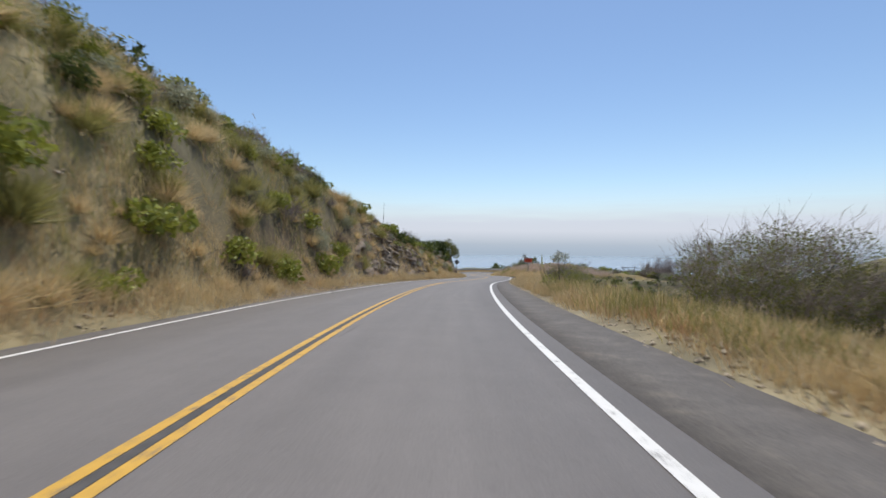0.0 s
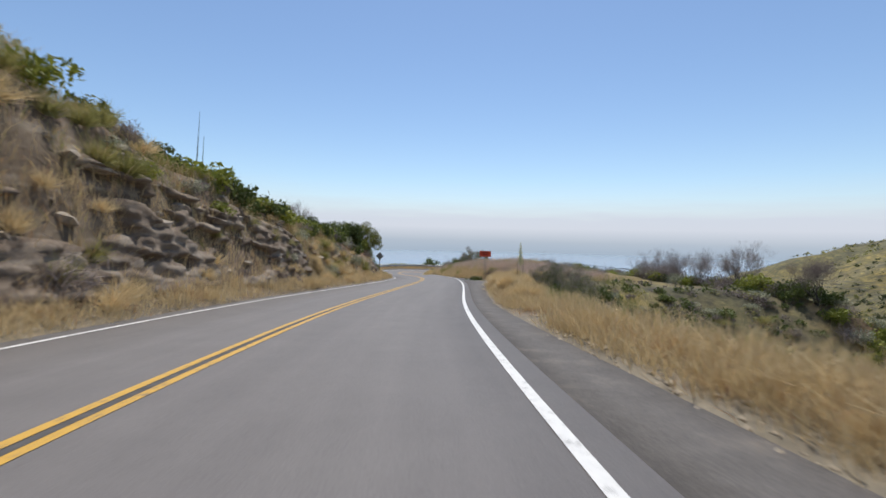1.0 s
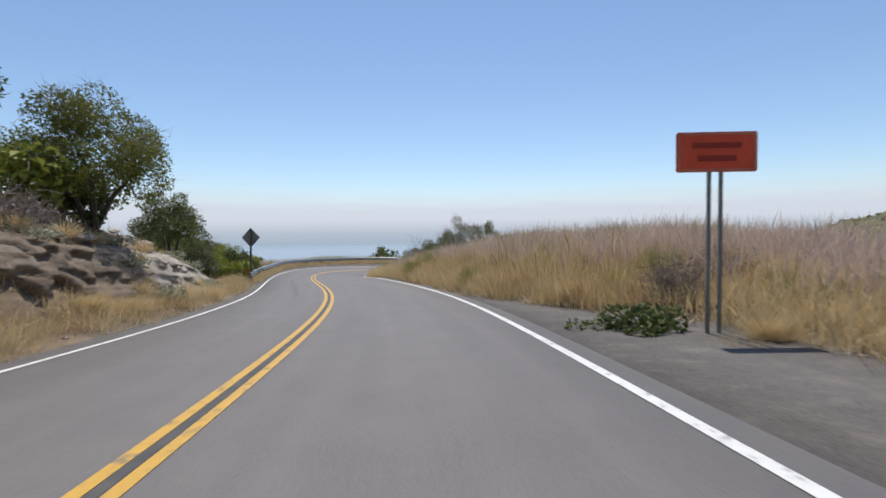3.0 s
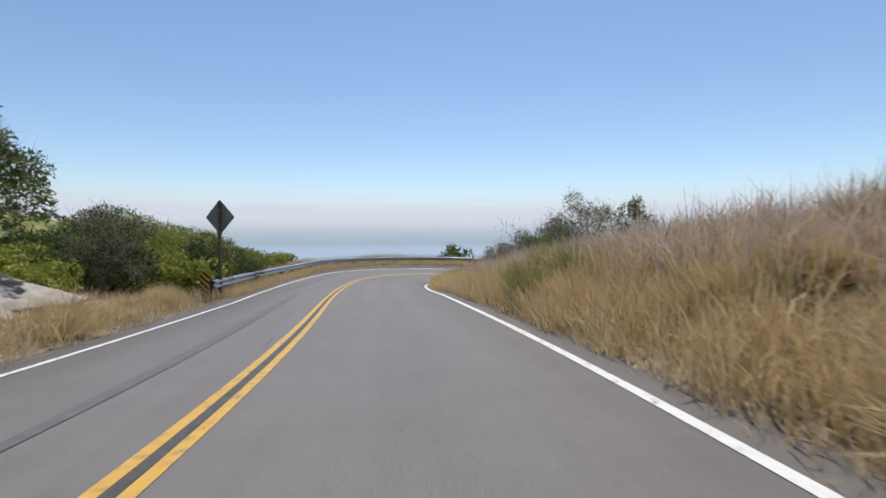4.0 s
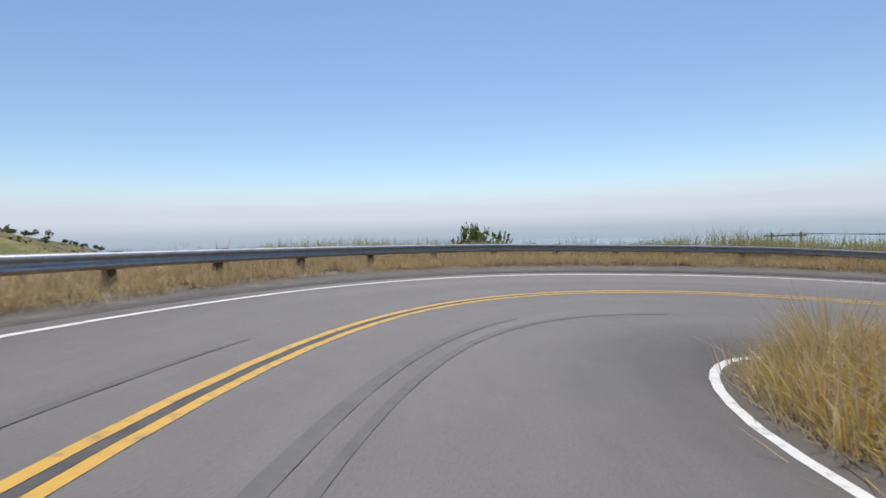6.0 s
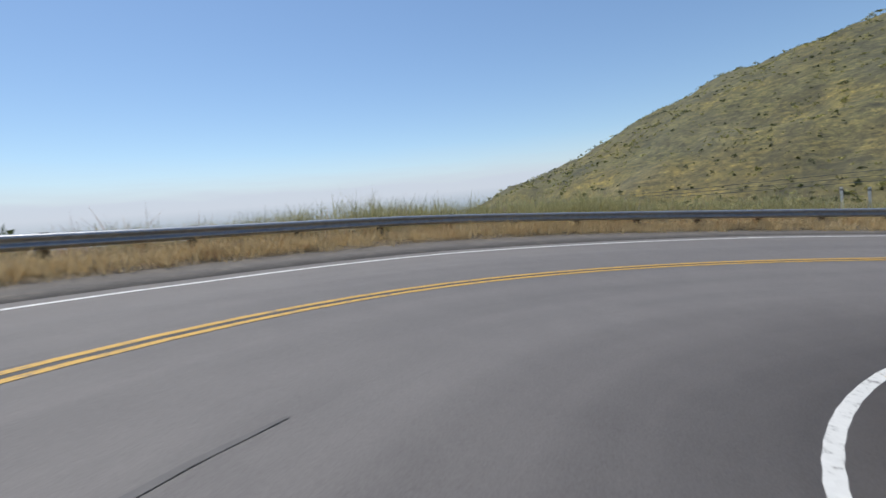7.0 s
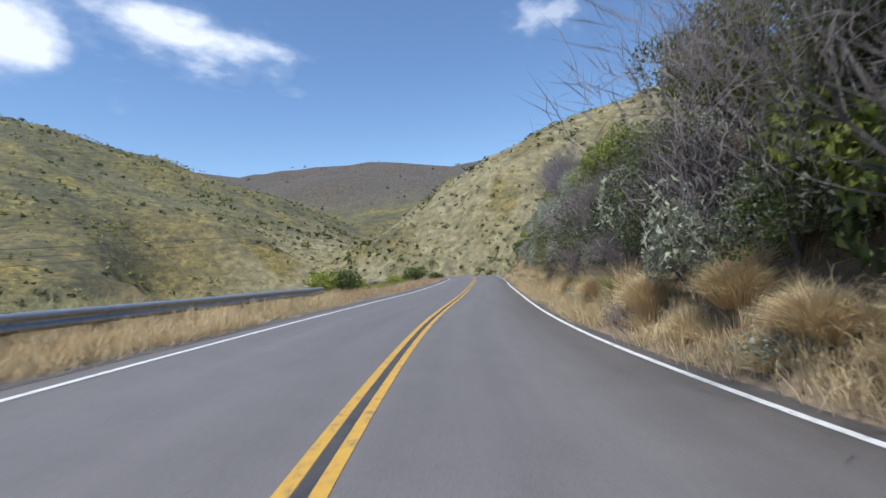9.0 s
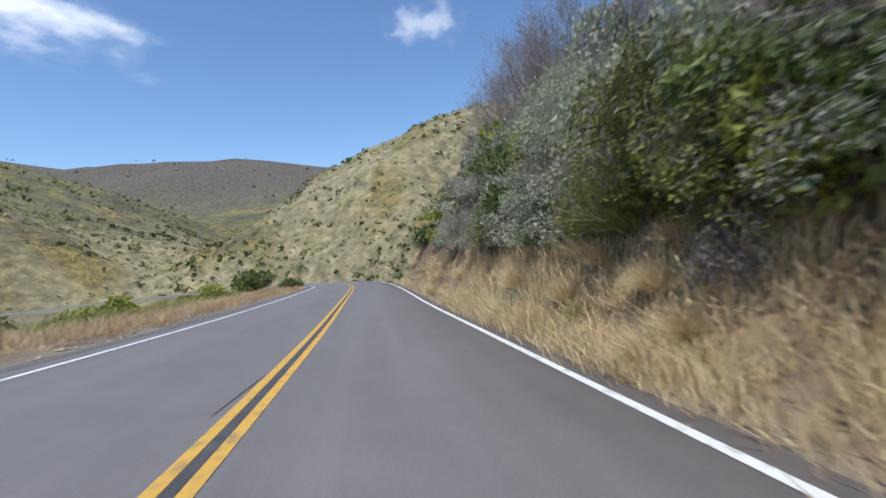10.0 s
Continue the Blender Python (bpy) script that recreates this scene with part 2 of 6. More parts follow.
kap = np.interp(S, -20 + 5.0 * np.arange(len(CURVATURE)), CURVATURE)
TH = run_of(kap)
TH -= np.interp(0, S, TH)
RX, RY = run_of(-np.sin(TH)), run_of(np.cos(TH))
RZ = run_of(np.interp(S, -20 + 20.0 * np.arange(len(SLOPE)), SLOPE))
RX, RY, RZ = (a - np.interp(0, S, a) for a in (RX, RY, RZ))
TB = np.interp(S, -20 + 20.0 * np.arange(len(BANK)), BANK)
WL = np.interp(S, -20 + 15.0 * np.arange(len(LANE_L)), LANE_L)
WR = np.interp(S, -20 + 15.0 * np.arange(len(LANE_R)), LANE_R)
WR = np.convolve(np.pad(WR, 4, mode="edge"), np.ones(9) / 9, mode="valid")
# paved shoulder outside the white lines
SHL = np.interp(S, [-60, 70, 95, 105, 125, 140, 260], [0.5, 0.5, 0.6, 1.6, 2.0, 0.7, 0.5])
SHR = np.interp(S, [-60, -20, 10, 24, 36, 42, 47, 54, 57, 60, 64, 120, 260], [1.7, 1.7, 1.4, 1.0, 1.2, 1.6, 2.7, 3.3, 3.3, 1.8, 0.5, 0.4, 0.4])


def on_road(s, u, lift=0.0):
    """The place on the road's plane at s along it and u to the right of the yellow line."""
    x, y, z, th, tb = (np.interp(s, S, a) for a in (RX, RY, RZ, TH, TB))
    return np.stack([x + np.cos(th) * u, y + np.sin(th) * u, z - u * tb + lift], -1)


def smooth(a, b, x):
    t = np.clip((x - a) / (b - a), 0, 1)
    return t * t * (3 - 2 * t)


_rs = np.random.RandomState(5)
_lat = _rs.rand(256, 256)


def vnoise(x, y):
    """Smooth value noise, 0 to 1."""
    xi, yi = np.floor(x).astype(int), np.floor(y).astype(int)
    fx, fy = x - xi, y - yi
    fx, fy = fx * fx * (3 - 2 * fx), fy * fy * (3 - 2 * fy)
    g = lambda i, j: _lat[i % 256, j % 256]
    return (g(xi, yi) * (1 - fx) + g(xi + 1, yi) * fx) * (1 - fy) + (g(xi, yi + 1) * (1 - fx) + g(xi + 1, yi + 1) * fx) * fy


def fbm(x, y, octaves=4):
    a, v, k = 0.5, 0, 1.0
    for i in range(octaves):
        v = v + a * vnoise(x * k + 17 * i, y * k + 31 * i)
        a, k = a / 2, k * 2.03
    return v


# ---- the lie of the land: ridges as crest lines with a side slope ----
RIDGES = [
    # the green hill across the canyon
    ([(205, 262, -40), (226, 224, -1.5), (310, 190, 22), (365, 110, 69.5), (366, 53, 82.7), (382, 2, 90.4), (375, -55, 85.9), (355, -106, 72.9), (305, -140, 40.2), (262, -172, -8)], 0.46, 25),
    # far mountain at the head of the canyon
    ([(560, -420, 105), (712, -528, 157.9), (505, -716, 169.5), (361, -814, 172.8), (192, -834, 200.4), (101, -893, 240)], 0.33, 60),
    # the spur above the road further on
    ([(150, -90, -22), (126, -109, 8), (102, -122, 4), (62, -111, 46.3), (47, -136, 55.2), (0, -132, 57.9), (-90, -110, 84)], 0.62, 10),
    # the hill that the first leg is cut into
    ([(-60, -220, 45), (-38, -60, 24), (-30, 20, 13), (-32, 55, 4), (-48, 105, -9), (-62, 150, -22)], 0.5, 10),
    # green coast hill
    ([(-130, 150, 22), (-85, 169, 3.0), (-77, 176, -1.4), (-69, 183, -6), (-62, 189, -10), (-50, 202, -24)], 0.45, 6),
    # low knoll in the canyon that carries the power line
    ([(48, 148, -28), (61, 156, -22), (76, 166, -27)], 0.5, 6),
    ([(-520, 420, 72), (-428, 506, 34), (-390, 542, 16), (-340, 580, 0), (-287, 614, -38), (-230, 680, -72)], 0.4, 20),
]
SEA = -105.0


def crest(x, y, pts, slope, rnd):
    best = np.full(x.shape, -1e9)
    for (ax, ay, az), (bx, by, bz) in zip(pts[:-1], pts[1:]):
        dx, dy = bx - ax, by - ay
        t = np.clip(((x - ax) * dx + (y - ay) * dy) / (dx * dx + dy * dy), 0, 1)
        d = np.hypot(x - ax - t * dx, y - ay - t * dy)
        best = np.maximum(best, az + t * (bz - az) - slope * (np.sqrt(d * d + rnd * rnd) - rnd))
    return best


def far_land(x, y):
    base = -38 - 0.16 * np.maximum(0, y - 120) - 0.02 * np.abs(y) - 0.03 * np.maximum(0, -x)
    base = np.maximum(base, SEA - 15)
    h = [base] + [crest(x, y, *r) for r in RIDGES]
    k = 5.0
    top = np.maximum.reduce(h)
    z = top + k * np.log(sum(np.exp((q - top) / k) for q in h))
    rough = (fbm(x / 38, y / 38) - 0.5) * 16 + (fbm(x / 9 + 50, y / 9) - 0.5) * 3.5
    fold = np.abs(fbm(x / 150 + 9, y / 150) - 0.5) * 90 - 15       # gullies in the far mountain
    rough = rough + fold * smooth(-280, -420, y) * smooth(60, 200, x)
    return np.where(z > SEA - 3, z + rough * smooth(SEA, SEA + 50, z), z)


def nearest(x, y, first):
    """Distance along and across the leg that comes before or after the hairpin."""
    idx = np.where(S <= HALF)[0] if first else np.where(S >= HALF)[0]
    px, py = RX[idx], RY[idx]
    out_s, out_u, out_d, over = (np.zeros(x.shape) for _ in range(4))
    for i in range(0, x.size, 20000):
        sl = slice(i, i + 20000)
        d2 = (x[sl, None] - px) ** 2 + (y[sl, None] - py) ** 2
        j = d2.argmin(1)
        th = TH[idx][j]
        rx, ry = x[sl] - px[j], y[sl] - py[j]
        out_s[sl] = S[idx][j] + np.clip(-np.sin(th) * rx + np.cos(th) * ry, -DS / 2, DS / 2)
        u = np.cos(th) * rx + np.sin(th) * ry
        out_d[sl] = np.sqrt(d2[np.arange(len(j)), j])
        al = -np.sin(th) * rx + np.cos(th) * ry
        over[sl] = np.where(j == (0 if first else len(idx) - 1), np.maximum(-al if first else al, 0), 0)
        out_u[sl] = np.sign(u) * out_d[sl]
    return out_s, out_u, out_d, over


CUT_V, CUT_H = (0, 1.2, 1.6, 2.6, 3.6, 6, 12, 30), (0, 0.03, 0.12, 0.70, 1.0, 1.16, 1.36, 1.6)


def bank_height(s):
    return np.interp(s, [-60, 5, 20, 30, 40, 50, 60, 66, 73, 80, 262], [7.4, 7.0, 5.4, 4.3, 3.4, 3.3, 3.0, 2.6, 1.8, 0.0, 0.0])


def left_profile(s, v, n):
    """Height over the road's edge at v metres outside the paving on the left of the drive."""
    up = bank_height(s)
    cut = smooth(4, 16, s)                      # a grassy bank first, then a steep face cut into the rock
    rise = np.interp(v, CUT_V, CUT_H) * cut + np.interp(v, CUT_V, (0, 0.04, 0.16, 0.52, 0.84, 1.12, 1.32, 1.6)) * (1 - cut)
    bank = 0.1 * np.minimum(v, 1.2) + up * rise
    bank = bank + (n - 0.5) * 1.0 * smooth(1.0, 4, v) * smooth(0.5, 3, up)
    brush = 0.06 * np.minimum(v, 3) - np.interp(v, [0, 4, 14, 45, 90], [0, 0, 1.6, 7, 26])
    brush = brush + np.interp(v, [0, 3.5, 8, 24, 45], [0, 0.2, 1.9, 2.2, 0]) * smooth(70, 76, s) * (1 - smooth(88, 99, s))
    canyon = 0.05 * np.minimum(v, 2.2) - np.interp(v, [0, 3.4, 7, 40, 90], [0, 0, 1.0, 19, 40])
    w1 = smooth(70, 82, s)
    w2 = smooth(104, 124, s)
    w3 = smooth(158, 175, s)
    shelf = -np.interp(v, [0, 6, 14, 45, 90], [0, 0.2, 1.8, 14, 28])
    return (bank * (1 - w1) + brush * w1) * (1 - w2) + (canyon * (1 - w3) + shelf * w3) * w2


def right_first(s, v, n):
    """The same on the right of the first leg."""
    drop = -np.interp(v, [0, 2.5, 5, 20, 60], [0, 0.15, 1.0, 9.0, 28]) + 0.12 * smooth(0.2, 1.2, v)
    field = np.interp(v, [0, 1, 4, 9, 25], [0, 0.15, 0.35, 0.3, -0.2])
    mound = np.interp(v, [0, 0.5, 2.0, 5, 14], [0, 0.12, 0.85, 1.55, 1.7])
    w1, w2 = smooth(34, 50, s), smooth(56, 66, s)
    w3 = smooth(71, 82, s)
    out = (drop * (1 - w1) + field * w1) * (1 - w2) + mound * w2
    return out * (1 - 0.5 * w3) + (n - 0.5) * 0.5 * smooth(1, 4, v)


def right_second(s, v, n):
    h = np.interp(s, [108, 124, 130, 140, 170, 200, 262], [1.7, 1.7, 2.0, 4.3, 5.9, 7.5, 9])
    out = h * np.interp(v, [0, 0.7, 1.3, 4.2, 9, 30], [0, 0.04, 0.24, 1.0, 1.2, 1.6])
    return out + (n - 0.5) * 1.4 * smooth(0.8, 3, v) * smooth(1, 4, h)


def ground_z(x, y):
    x, y = np.atleast_1d(np.asarray(x, float)), np.atleast_1d(np.asarray(y, float))
    far = far_land(x, y)
    z = far.copy()
    near = np.where((x > -130) & (x < 190) & (y > -160) & (y < 260))[0]
    xs, ys = x[near], y[near]
    sa, ua, da, oa = nearest(xs, ys, True)
    sb, ub, db, ob = nearest(xs, ys, False)
    n = fbm(xs / 2.6, ys / 2.6)
    za, zb = np.interp(sa, S, RZ), np.interp(sb, S, RZ)
    ta, tb = np.interp(sa, S, TB), np.interp(sb, S, TB)
    ea_l, ea_r = np.interp(sa, S, WL + SHL), np.interp(sa, S, WR + SHR)
    eb_l, eb_r = np.interp(sb, S, WL + SHL), np.interp(sb, S, WR + SHR)
    # outside: left of whichever leg is nearer
    first = da <= db
    so, uo = np.where(first, sa, sb), np.where(first, ua, ub)
    zo, to, el = np.where(first, za, zb), np.where(first, ta, tb), np.where(first, ea_l, eb_l)
    v = np.maximum(-uo - el, 0)
    out = zo + (el + np.minimum(v, 3.5)) * to + left_profile(so, v, n)
    w = np.where(so < 70, smooth(12, 34, v), smooth(28, 70, v))
    out = out * (1 - w) + far[near] * w
    # inside: between the legs
    va, vb = np.maximum(ua - ea_r, 0), np.maximum(ub - eb_r, 0)
    pa = za - ea_r * ta + right_first(sa, va, n)
    pb = zb - eb_r * tb + right_second(sb, vb, n)
    k = 0.5
    lo = np.minimum(pa, pb)
    ins = lo - k * np.log(np.exp(-(pa - lo) / k) + np.exp(-(pb - lo) / k)) + k * np.log(1 + np.exp(-np.abs(pa - pb) / k))
    ins = np.where(va < 0.9, pa + (ins - pa) * va / 0.9, ins)
    ins = np.where((vb < 0.9) & (vb < va), pb + (ins - pb) * vb / 0.9, ins)
    w = smooth(25, 70, np.minimum(da, db))
    ins = ins * (1 - w) + far[near] * w
    inside = np.where(first, ua > 0, ub > 0)
    h = np.where(inside, ins, out)
    # under the paving
    er = np.where(first, ea_r, eb_r)
    paved = np.where(uo < 0, -uo - el, uo - er)
    h = np.where(paved <= 0, zo - uo * to - 0.05 - 0.35 * smooth(0.0, 1.0, -paved), h - 0.05 * (1 - smooth(0, 0.6, paved)))
    w = smooth(1, 25, np.where(first, oa, ob))
    z[near] = h * (1 - w) + far[near] * w
    return z


def soil_fields(x, y):
    """How far the ground is scrub, and how far bare rock."""
    scrub, rock = np.ones(x.shape), np.zeros(x.shape)
    near = np.where((x > -130) & (x < 190) & (y > -160) & (y < 260))[0]
    sa, ua, da, _o = nearest(x[near], y[near], True)
    sb, ub, db, _o = nearest(x[near], y[near], False)
    d = np.minimum(da, db)
    n = fbm(x[near] / 3.1, y[near] / 3.1)
    scrub[near] = np.maximum(smooth(5.5, 16, d + (n - 0.5) * 8) * 0.9, np.where((ua < -4.9) & (da < db), 0.75 * (1 - smooth(6, 20, sa)) * smooth(5.6, 7.0, da), 0))
    on_bank = (ua < 0) & (da <= db)
    r = smooth(4.8, 6.0, da) * (1 - smooth(10.5, 14, da)) * smooth(8, 22, sa) * (1 - smooth(74, 80, sa)) * smooth(0.35 - 0.15 * smooth(38, 44, sa), 0.5 - 0.12 * smooth(38, 44, sa), n)
    rock[near] = np.where(on_bank, r, 0)
    on_b = (ub > 0) & (db < da)
    r2 = smooth(5.0, 6.5, db) * (1 - smooth(8, 11, db)) * smooth(136, 146, sb) * smooth(0.42, 0.56, n) * 0.8
    rock[near] = np.where(on_b, r2, rock[near])
    hill = crest(x, y, *RIDGES[4])
    lush = smooth(-45, -22, hill) * 0.85 * smooth(0.25, 0.55, fbm(x / 20, y / 20 + 9)) * (1 - smooth(-45, -20, x))
    golden = smooth(-45, -20, crest(x, y, *RIDGES[2])) * smooth(40, 90, np.hypot(x - 30, y - 60)) * 0.8 * smooth(0.30, 0.52, fbm(x / 14, y / 14))
    golden = np.maximum(golden, 0.16 * smooth(0.52, 0.66, fbm(x / 45 + 3, y / 45)) * smooth(60, 120, np.hypot(x - 20, y - 80)))
    burnt = smooth(240, 400, -y) * 0.9
    verge = np.zeros(x.shape)
    fe = lambda s_, u_: np.where(u_ < 0, -u_ - np.interp(s_, S, WL + SHL), u_ - np.interp(s_, S, WR + SHR))
    vv = np.where(da <= db, fe(sa, ua), fe(sb, ub)) + (n - 0.5) * 1.4
    stony = np.where((ua > 0) & (da <= db), 1 - smooth(48, 58, sa), 0)
    stony = np.maximum(stony, np.where(((ub < 0) & (db < da)) | ((ua < 0) & (da <= db)), smooth(92, 100, np.where(da <= db, sa, sb)), 0))
    verge[near] = (0.45 + 0.45 * stony) * (1 - smooth(0.1 + 0.1 * stony, 0.6 + 0.3 * stony, vv))
    return scrub, rock, lush, golden * (1 - burnt), burnt, verge


# ---- mesh helpers ----
def fast_mesh(name, verts, faces, mat, smooth_shade=False):
    """A mesh from arrays: faces all with the same number of corners."""
    verts, faces = np.asarray(verts, np.float32), np.asarray(faces, np.int32)
    me = bpy.data.meshes.new(name)
    k = faces.shape[1]
    me.vertices.add(len(verts))
    me.vertices.foreach_set("co", verts.ravel())
    me.loops.add(faces.size)
    me.loops.foreach_set("vertex_index", faces.ravel())
    me.polygons.add(len(faces))
    me.polygons.foreach_set("loop_start", np.arange(0, faces.size, k, dtype=np.int32))
    if smooth_shade:
        me.polygons.foreach_set("use_smooth", np.ones(len(faces), bool))
    me.materials.append(mat)
    me.update(calc_edges=True)
    me.validate()
    return me


def grid_faces(nu, nv):
    i = np.arange(nu - 1)[:, None] * nv + np.arange(nv - 1)[None]
    i = i.ravel()
    return np.stack([i, i + nv, i + nv + 1, i + 1], 1)


def part(name, bm, material, parent, label=""):
    me = bpy.data.meshes.new(name)
    bm.to_mesh(me)
    bm.free()
    me.materials.append(material)
    ob = new(name, me)
    ob.parent = parent
    return tagged(ob, label) if label else ob


def share(name, me, parent, m=None):
    ob = new(name, me)
    ob.parent = parent
    if m is not None:
        ob.matrix_basis = m
    return ob


def box(bm, size, m=Matrix(), bevel=0.0):
    r = bmesh.ops.create_cube(bm, size=1.0, matrix=m @ Matrix.Diagonal((*size, 1)))
    if bevel:
        es = list({e for v in r["verts"] for e in v.link_edges})
        bmesh.ops.bevel(bm, geom=es, offset=bevel, segments=2, affect="EDGES")
    return r


def tube(bm, pts, radii, sides=6):
    """A tapered tube along points."""
    pts = [Vector(p) for p in pts]
    rings = []
    for i, p in enumerate(pts):
        d = (pts[min(i + 1, len(pts) - 1)] - pts[max(i - 1, 0)]).normalized()
        a = d.orthogonal().normalized()
        b = d.cross(a)
        rings.append([bm.verts.new(p + (a * math.cos(t) + b * math.sin(t)) * radii[i]) for t in [k * 2 * math.pi / sides for k in range(sides)]])
    for r0, r1 in zip(rings[:-1], rings[1:]):
        for k in range(sides):
            bm.faces.new((r0[k], r0[(k + 1) % sides], r1[(k + 1) % sides], r1[k]))
    bm.faces.new(rings[-1])
    bm.faces.new(list(reversed(rings[0])))


# ---- ground, sea, fog and clouds ----
def axis(lo, hi, step, out_lo, out_hi):
    a = list(np.arange(lo, hi, step))
    d, p = step, lo
    while p > out_lo:
        d *= 1.09
        p -= d
        a.insert(0, p)
    d, p = step, a[-1]
    while p < out_hi:
        d *= 1.09
        p += d
        a.append(p)
    return np.array(a)


gx, gy = axis(-34, 66, 0.7, -2600, 2600), axis(-40, 128, 0.7, -2600, 2400)
GX, GY = (a.ravel() for a in np.meshgrid(gx, gy, indexing="ij"))
GZ = ground_z(GX, GY)
ground = new("ground", fast_mesh("ground", np.stack([GX, GY, GZ], 1), grid_faces(len(gx), len(gy)), M_GROUND, True))
scrub, rock, lush, golden, burnt, verge = soil_fields(GX, GY)
for key, val in (("scrub", scrub), ("rock", rock), ("lush", lush), ("golden", golden), ("burnt", burnt), ("verge", verge)):
    at = ground.data.attributes.new(key, "FLOAT", "POINT")
    at.data.foreach_set("value", val.astype(np.float32))
tagged(ground, "dry coastal hills of tan soil, green scrub and cut rock banks", "ground", kind="structure")


def sea_material():
    m, nt, b = nodes_of("sea_water", 0.22)
    v = coords(nt, (1, 1, 1))
    n = noise_tex(nt, v, 0.05, 6, 0.7)
    nt.links.new(ramp(nt, n, [(0.3, (0.22, 0.30, 0.37)), (0.7, (0.27, 0.36, 0.43))]), b.inputs["Base Color"])
    bump(nt, b, n, 0.3, 2.0)
    return m


ring = np.concatenate([[0], np.geomspace(150, 4900, 24)])
ang = np.linspace(0, 2 * math.pi, 97)
RR, AA = np.meshgrid(ring, ang, indexing="ij")
sea = new("water", fast_mesh("water", np.stack([RR.ravel() * np.cos(AA.ravel()), RR.ravel() * np.sin(AA.ravel()), np.full(RR.size, SEA)], 1), grid_faces(25, 97), sea_material(), True))
tagged(sea, "calm hazy blue-grey sea far below the road", "sea", kind="structure")


def fog_material():
    """A far bank of sea fog, its sunlit brightness and haze put into emission, thinning upwards into the sky."""
    m = bpy.data.materials.new("sea_fog_glow")
    m.use_nodes = True
    nt = m.node_tree
    nt.nodes.clear()
    out = nt.nodes.new("ShaderNodeOutputMaterial")
    em, tr, ms = nt.nodes.new("ShaderNodeEmission"), nt.nodes.new("ShaderNodeBsdfTransparent"), nt.nodes.new("ShaderNodeMixShader")
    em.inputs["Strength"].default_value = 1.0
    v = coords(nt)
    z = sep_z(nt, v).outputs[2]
    # haze painted by height: blue-grey sea tone below the horizon, paler fog above
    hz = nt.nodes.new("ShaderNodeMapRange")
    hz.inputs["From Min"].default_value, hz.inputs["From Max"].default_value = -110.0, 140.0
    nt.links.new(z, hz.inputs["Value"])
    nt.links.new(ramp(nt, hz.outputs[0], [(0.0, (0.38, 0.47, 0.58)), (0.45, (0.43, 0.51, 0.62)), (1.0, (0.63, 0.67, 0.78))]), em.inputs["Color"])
    st = coords(nt, (0.0006, 0.0006, 0.006))
    n = noise_tex(nt, st, 3.0, 4, 0.5)
    add = nt.nodes.new("ShaderNodeMath")
    add.operation = "MULTIPLY_ADD"
    nt.links.new(n, add.inputs[0])
    add.inputs[1].default_value = 110.0
    nt.links.new(z, add.inputs[2])
    mr = nt.nodes.new("ShaderNodeMapRange")
    mr.inputs["From Min"].default_value, mr.inputs["From Max"].default_value = -60.0, 660.0
    nt.links.new(add.outputs[0], mr.inputs["Value"])
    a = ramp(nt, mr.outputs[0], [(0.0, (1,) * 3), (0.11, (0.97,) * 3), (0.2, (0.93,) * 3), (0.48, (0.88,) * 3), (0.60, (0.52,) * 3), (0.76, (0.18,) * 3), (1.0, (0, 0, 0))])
    nt.links.new(a, ms.inputs[0])
    nt.links.new(tr.outputs[0], ms.inputs[1])
    nt.links.new(em.outputs[0], ms.inputs[2])
    nt.links.new(ms.outputs[0], out.inputs["Surface"])
    return m


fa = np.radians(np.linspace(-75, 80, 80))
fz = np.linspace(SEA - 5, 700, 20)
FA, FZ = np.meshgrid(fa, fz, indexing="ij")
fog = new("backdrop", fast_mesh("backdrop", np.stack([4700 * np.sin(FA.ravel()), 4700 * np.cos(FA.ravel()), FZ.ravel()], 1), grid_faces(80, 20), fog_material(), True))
tagged(fog, "low glowing bank of white fog and painted blue haze far out over the sea", "fog bank", kind="structure")
fog.visible_shadow = False


# ---- paving ----
def strip(name, us, mat, lift, s_lo=-58, s_hi=297, step=1.0, skirt=0.0):
    ss = np.arange(s_lo, s_hi + 0.01, step)
    cols = [on_road(ss, np.interp(ss, S, u) if isinstance(u, np.ndarray) else np.full(len(ss), float(u)), lift) for u in us]
    V = np.stack(cols, 1)
    if skirt:
        V[:, 0, 2] -= skirt
        V[:, -1, 2] -= skirt
    me = fast_mesh(name, V.reshape(-1, 3), grid_faces(len(ss), len(us))[:, ::-1], mat, False)
    uv = me.uv_layers.new(name="UVMap")
    SU = np.stack([np.repeat(ss, len(us)), np.stack([np.interp(ss, S, u) if isinstance(u, np.ndarray) else np.full(len(ss), float(u)) for u in us], 1).ravel()], 1)
    li = np.empty(len(me.loops), np.int32)
    me.loops.foreach_get("vertex_index", li)
    uv.data.foreach_set("uv", SU[li].astype(np.float32).ravel())
    return new(name, me)


road = strip("road", [-WL - 0.42, -WL - 0.4, -WL * 0.5, 0.0, WR * 0.5, WR + 0.38, WR + 0.4], M_ASPHALT, 0.0, skirt=0.3)
tagged(road, "two-lane grey asphalt road, faded and streaked by tyres", "road", kind="structure")
sh_r = strip("pavement", [WR + 0.37, WR + 0.38, WR + SHR * 0.5 + 0.2, WR + SHR + 0.15, WR + SHR + 0.2], M_SHOULDER, -0.012, skirt=0.3)
tagged(sh_r, "dark broken asphalt shoulder with gravel edge", "shoulder", kind="structure")
sh_l = strip("pavement", [-WL - SHL - 0.2, -WL - SHL - 0.15, -WL - 0.38, -WL - 0.37], M_SHOULDER, -0.012, skirt=0.3)
